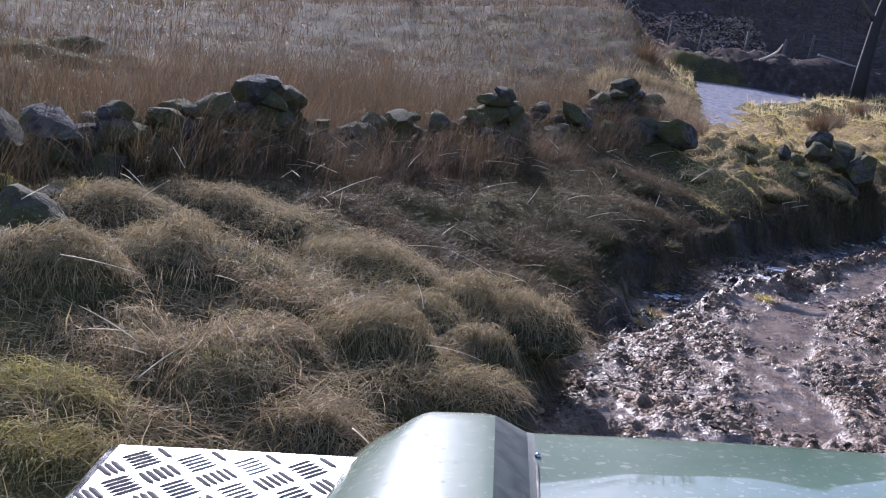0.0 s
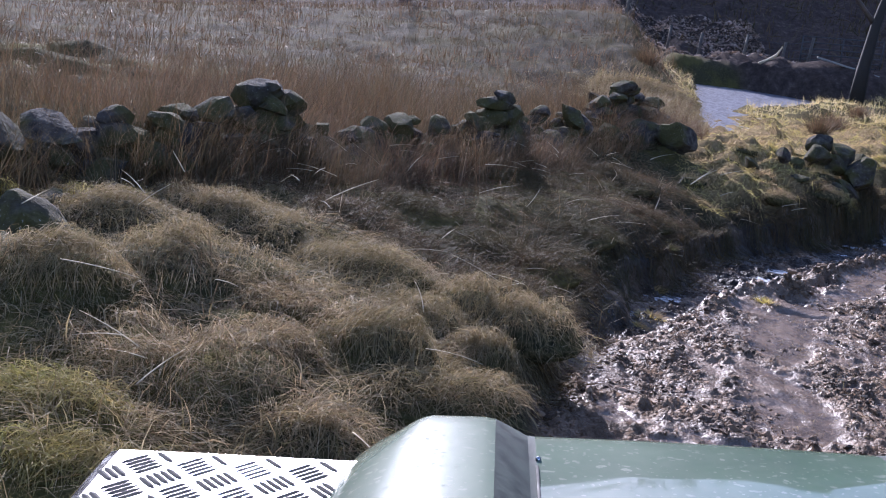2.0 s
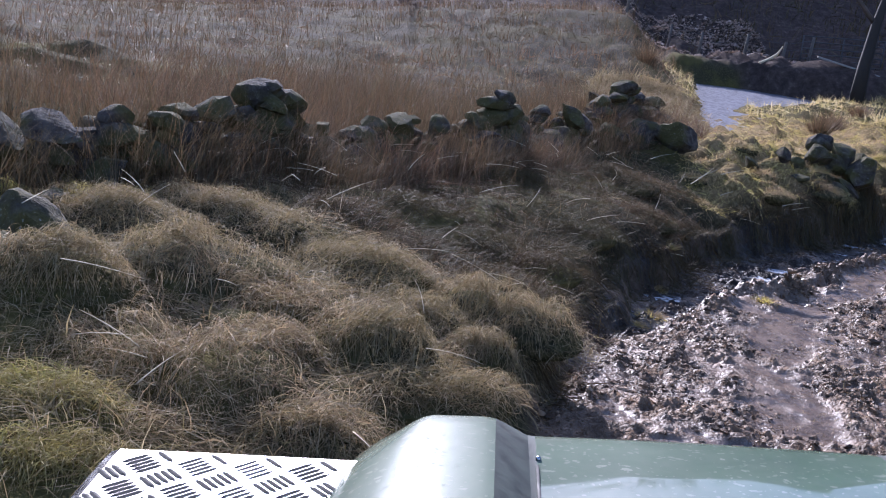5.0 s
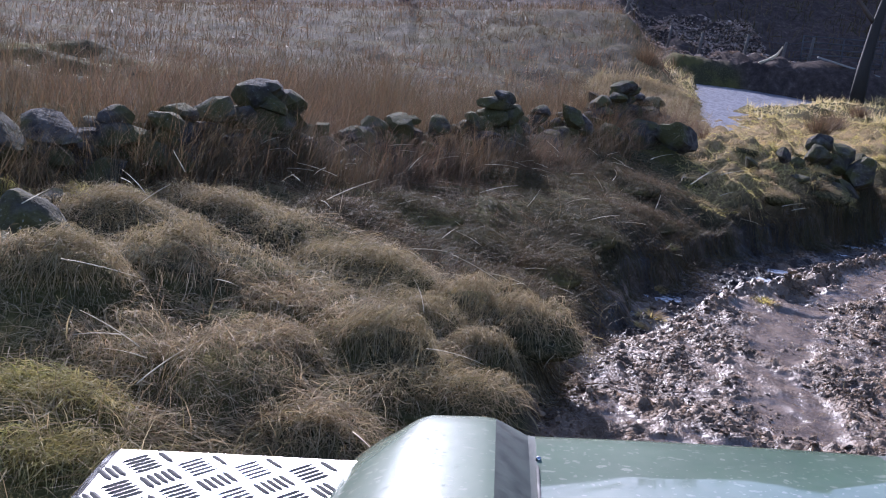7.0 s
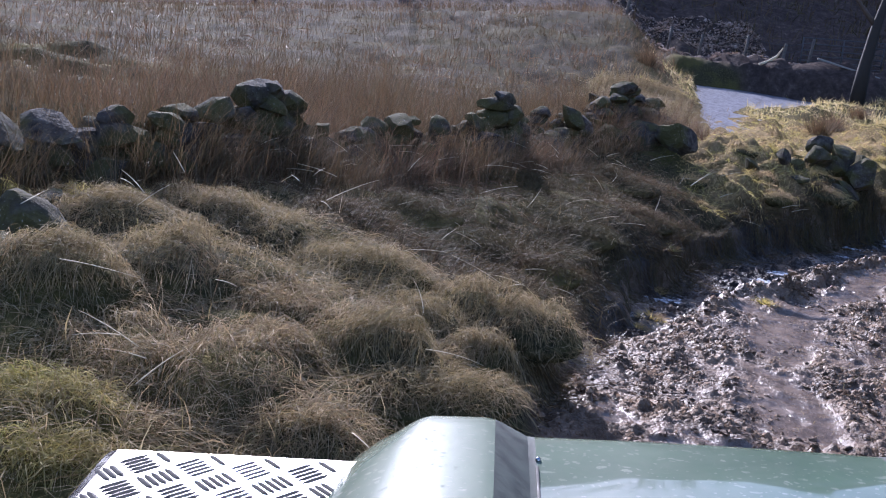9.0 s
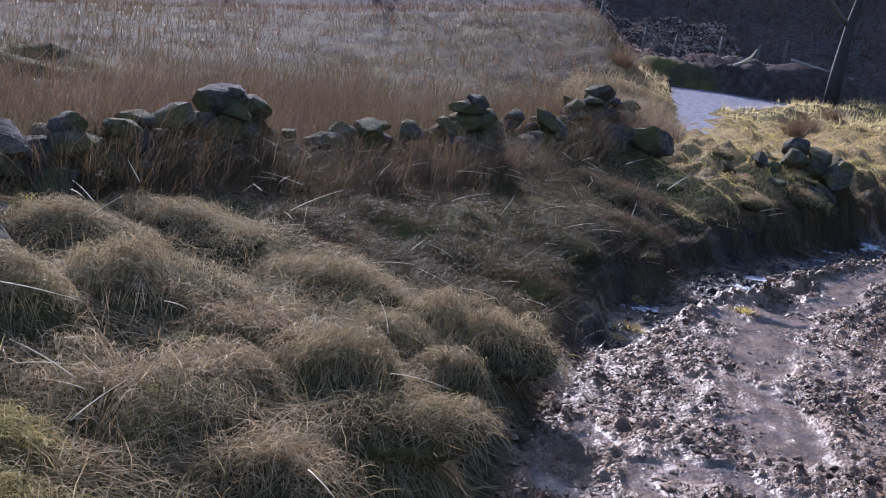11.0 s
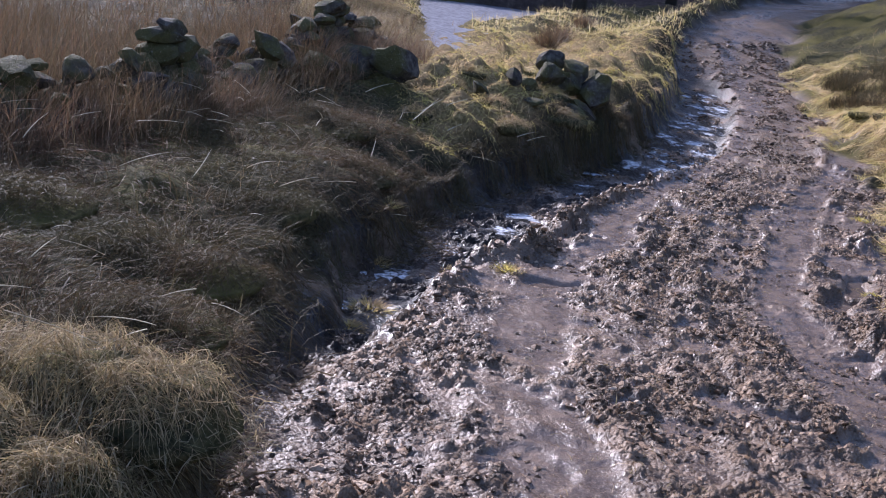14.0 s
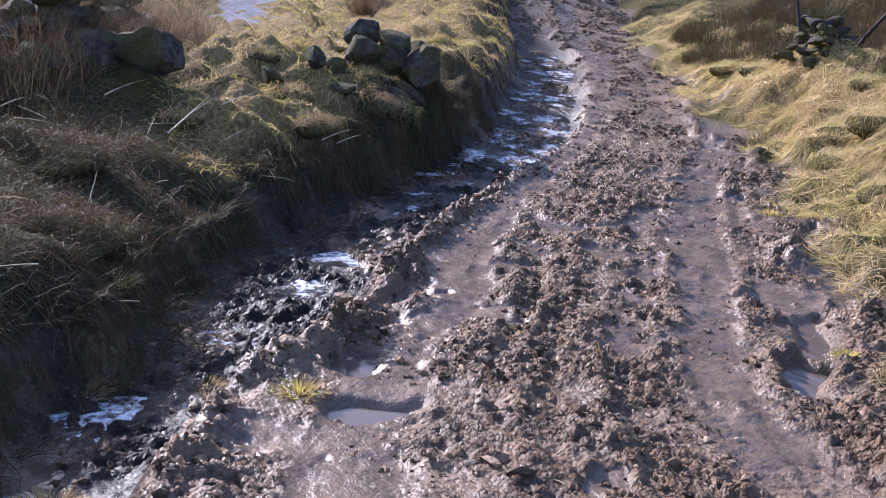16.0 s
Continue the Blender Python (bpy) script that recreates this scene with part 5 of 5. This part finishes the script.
def build_wood():
    """The bare winter wood on the hillside: trunks with forked limbs and sprays of twigs."""
    rng = np.random.default_rng(77)
    V, F = [], []
    n = 560
    y = 46 + 190 * rng.random(n) ** 1.2
    x = rng.uniform(-1, 1, n) * (26 + 0.75 * y) + 0.25 * y
    z = land(x, y, False)[0]
    for i in range(n):
        h = rng.uniform(5, 9)
        r = rng.uniform(0.10, 0.22)
        lean = rng.normal(0, 0.05, 2)
        segs = [((x[i], y[i], z[i] - 0.3), (x[i] + lean[0] * h, y[i] + lean[1] * h, z[i] + h * 0.6), r, r * 0.55)]
        for _ in range(18):
            t = rng.uniform(0.25, 1.0)
            a, up = rng.uniform(0, 6.28), rng.uniform(0.1, 1.0)
            L = h * rng.uniform(0.14, 0.34)
            p = (x[i] + lean[0] * h * t, y[i] + lean[1] * h * t, z[i] + h * 0.6 * t)
            segs.append((p, (p[0] + L * math.cos(a), p[1] + L * math.sin(a), p[2] + L * up), r * 0.3, r * 0.22))
        for p, q, r1, r2 in segs:
            n0 = len(V)
            for c, rr in ((p, r1), (q, r2)):
                for k in range(3):
                    V.append((c[0] + rr * math.cos(2.1 * k), c[1] + rr * math.sin(2.1 * k), c[2]))
            F += [(n0 + k, n0 + (k + 1) % 3, n0 + 3 + (k + 1) % 3, n0 + 3 + k) for k in range(3)]
    me = quick_mesh("woodland", np.array(V), np.array(F), TWIGS)
    tagged(new("woodland", me), "dark bare winter wood on the hillside", "woodland", "", "stuff")


build_wood()


# dead leaves on the far slope
def build_leaves():
    rng = np.random.default_rng(31)
    n = 22000
    y = 34.2 + 7 * rng.random(n) ** 1.2
    x = rng.uniform(4.6, 10.4, n)
    keep = fbm(x, y, 1.4, 3, 32) > rng.uniform(-0.7, 0.5, n)
    x, y = x[keep], y[keep]
    n = len(x)
    z = ground_z(x, y)
    a = rng.uniform(0, 6.28, n)
    s = rng.uniform(0.04, 0.085, n)
    tilt = rng.normal(0, 0.5, n)
    base = np.array([(-1, 0), (0, -0.6), (1, 0), (0, 0.6)])
    px = (base[None, :, 0] * np.cos(a)[:, None] - base[None, :, 1] * np.sin(a)[:, None]) * s[:, None]
    py = (base[None, :, 0] * np.sin(a)[:, None] + base[None, :, 1] * np.cos(a)[:, None]) * s[:, None]
    pz = base[None, :, 0] * (np.sin(tilt) * s)[:, None] + 0.02
    co = np.stack([px + x[:, None], py + y[:, None], pz + z[:, None]], -1).reshape(-1, 3)
    me = quick_mesh("fallen_leaves", co, np.arange(4 * n).reshape(n, 4), LEAF)
    tagged(new("fallen_leaves", me), "pale fallen leaves littering the slope", "leaves", "", "stuff")


build_leaves()


# ---------------------------------------------------------------- puddles
def puddle(x, y, rx, ry, heading, deep, seed, mat, label):
    """Standing water with an uneven shore, lying level in a hollow of the track."""
    rng = random.Random(seed)
    n, verts = 36, []
    ph = [rng.uniform(0, 6.28) for _ in range(4)]
    for k in range(n):
        t = 2 * math.pi * k / n
        r = 1 + 0.16 * math.sin(2 * t + ph[0]) + 0.10 * math.sin(3 * t + ph[1]) + 0.07 * math.sin(5 * t + ph[2])
        verts.append((rx * r * math.cos(t), ry * r * math.sin(t), 0.0))
    verts += [(v[0] * 0.96, v[1] * 0.96, -0.03) for v in verts]
    faces = [tuple(range(n)), tuple(range(2 * n - 1, n - 1, -1))] + [(k, n + k, n + (k + 1) % n, (k + 1) % n) for k in range(n)]
    ob = mesh_object("puddle", verts, faces, mat, None, "", False)
    ob.matrix_world = pose(x, y, float(np.interp(y, BASE_Y, BASE_Z)) - deep, 0, 0, -heading)
    return tagged(ob, label, "puddle", "puddles in the track")


for j, (x, y, rx, ry, hd) in enumerate(PUDDLES):
    puddle(x, y, rx * 2.0, ry * 2.0, hd, 0.046, 900 + j, WATER, "shallow muddy puddle in a wheel rut of the track")


def ditch_water(y0, y1, seed):
    """A level stretch of iced water lying in the ditch at the bank foot."""
    ys = np.linspace(y0, y1, 7)
    lip = ditch_lip(ys)
    zs = np.interp(ys, BASE_Y, BASE_Z) - np.interp(ys, [11, 12.8], [0.190, 0.172])
    verts = [(float(left_edge(y)) - 0.22, float(y), float(z)) for y, z in zip(ys, zs)] + [(float(left_edge(y)) + float(w) - 0.05, float(y), float(z)) for y, w, z in zip(ys, lip, zs)]
    verts += [(a, b, c - 0.02) for a, b, c in verts]
    n = len(ys)
    faces = [(k, n + k, n + k + 1, k + 1) for k in range(n - 1)] + [(2 * n + k, 2 * n + k + 1, 3 * n + k + 1, 3 * n + k) for k in range(n - 1)]
    ob = mesh_object("ditch_puddle", verts, faces, ICE, None, "", False)
    return tagged(ob, "dark ditch water with white broken ice", "puddle", "puddles in the ditch")


for j in range(20):
    ditch_water(6.9 + 0.7 * j, 7.6 + 0.7 * j, j)


# tufts of yellow moss at the ditch edge
def moss_tuft(x, y, size, seed):
    rng = np.random.default_rng(seed)
    n = 260
    az, u = rng.uniform(0, 6.28, n), rng.random(n) ** 0.6
    root = np.stack([u * size * np.sin(az), u * size * np.cos(az), np.full(n, -0.01)], -1)
    co, faces = blades(root, rng.uniform(0.3, 0.9, n) * size, az, 0.2 + 0.9 * u, rng.uniform(0.004, 0.009, n), rng, 3, 0.9)
    ob = new("moss_tuft", quick_mesh("moss_tuft", co, faces, TURF))
    ob.location = (x, y, at_ground(x, y))
    tagged(ob, "small tuft of yellow moss at the ditch edge", "moss", "moss tufts by the ditch")


for j, (x, y, s) in enumerate([(1.80, 8.35, 0.10), (1.62, 7.35, 0.11), (1.45, 7.0, 0.08), (2.3, 8.3, 0.07), (2.0, 9.0, 0.10), (5.05, 7.5, 0.06), (5.2, 7.9, 0.06), (6.7, 10.0, 0.08), (2.55, 7.75, 0.08)]):
    moss_tuft(x, y, s, 1200 + j)


def heather(x, y, size, seed):
    """A low dark heather bush: many fine forked stems."""
    rng = np.random.default_rng(seed)
    n = 1100
    az, u = rng.uniform(0, 6.28, n), rng.random(n) ** 0.5
    root = np.stack([u * size * 0.8 * np.sin(az), u * size * 0.8 * np.cos(az), rng.uniform(0, 0.5, n) * size * (1 - u ** 2)], -1)
    co, faces = blades(root, rng.uniform(0.25, 0.55, n) * size, az + rng.normal(0, 0.8, n), np.abs(rng.normal(0.6, 0.5, n)), rng.uniform(0.004, 0.009, n), rng, 2, 0.4)
    ob = new("heather_bush", quick_mesh("heather_bush", co, faces, MOOR_AND_BANK_SHADE))
    ob.location = (x, y, at_ground(x, y) - 0.02)
    tagged(ob, "dark brown heather bush on the verge", "bush", "heather bushes on the verge")


for j, (x, y, s) in enumerate([(11.6, 17.4, 0.5), (12.1, 18.4, 0.55), (12.4, 17.2, 0.5), (12.9, 19.4, 0.6), (11.4, 16.4, 0.45), (12.0, 16.2, 0.5), (12.7, 16.4, 0.55), (11.0, 15.2, 0.35), (11.8, 15.1, 0.45), (12.6, 15.2, 0.5), (13.4, 18.2, 0.6), (13.3, 17.0, 0.6), (11.2, 14.2, 0.4), (12.0, 14.0, 0.45), (11.6, 13.0, 0.35)]):
    heather(x, y, s, 1300 + j)
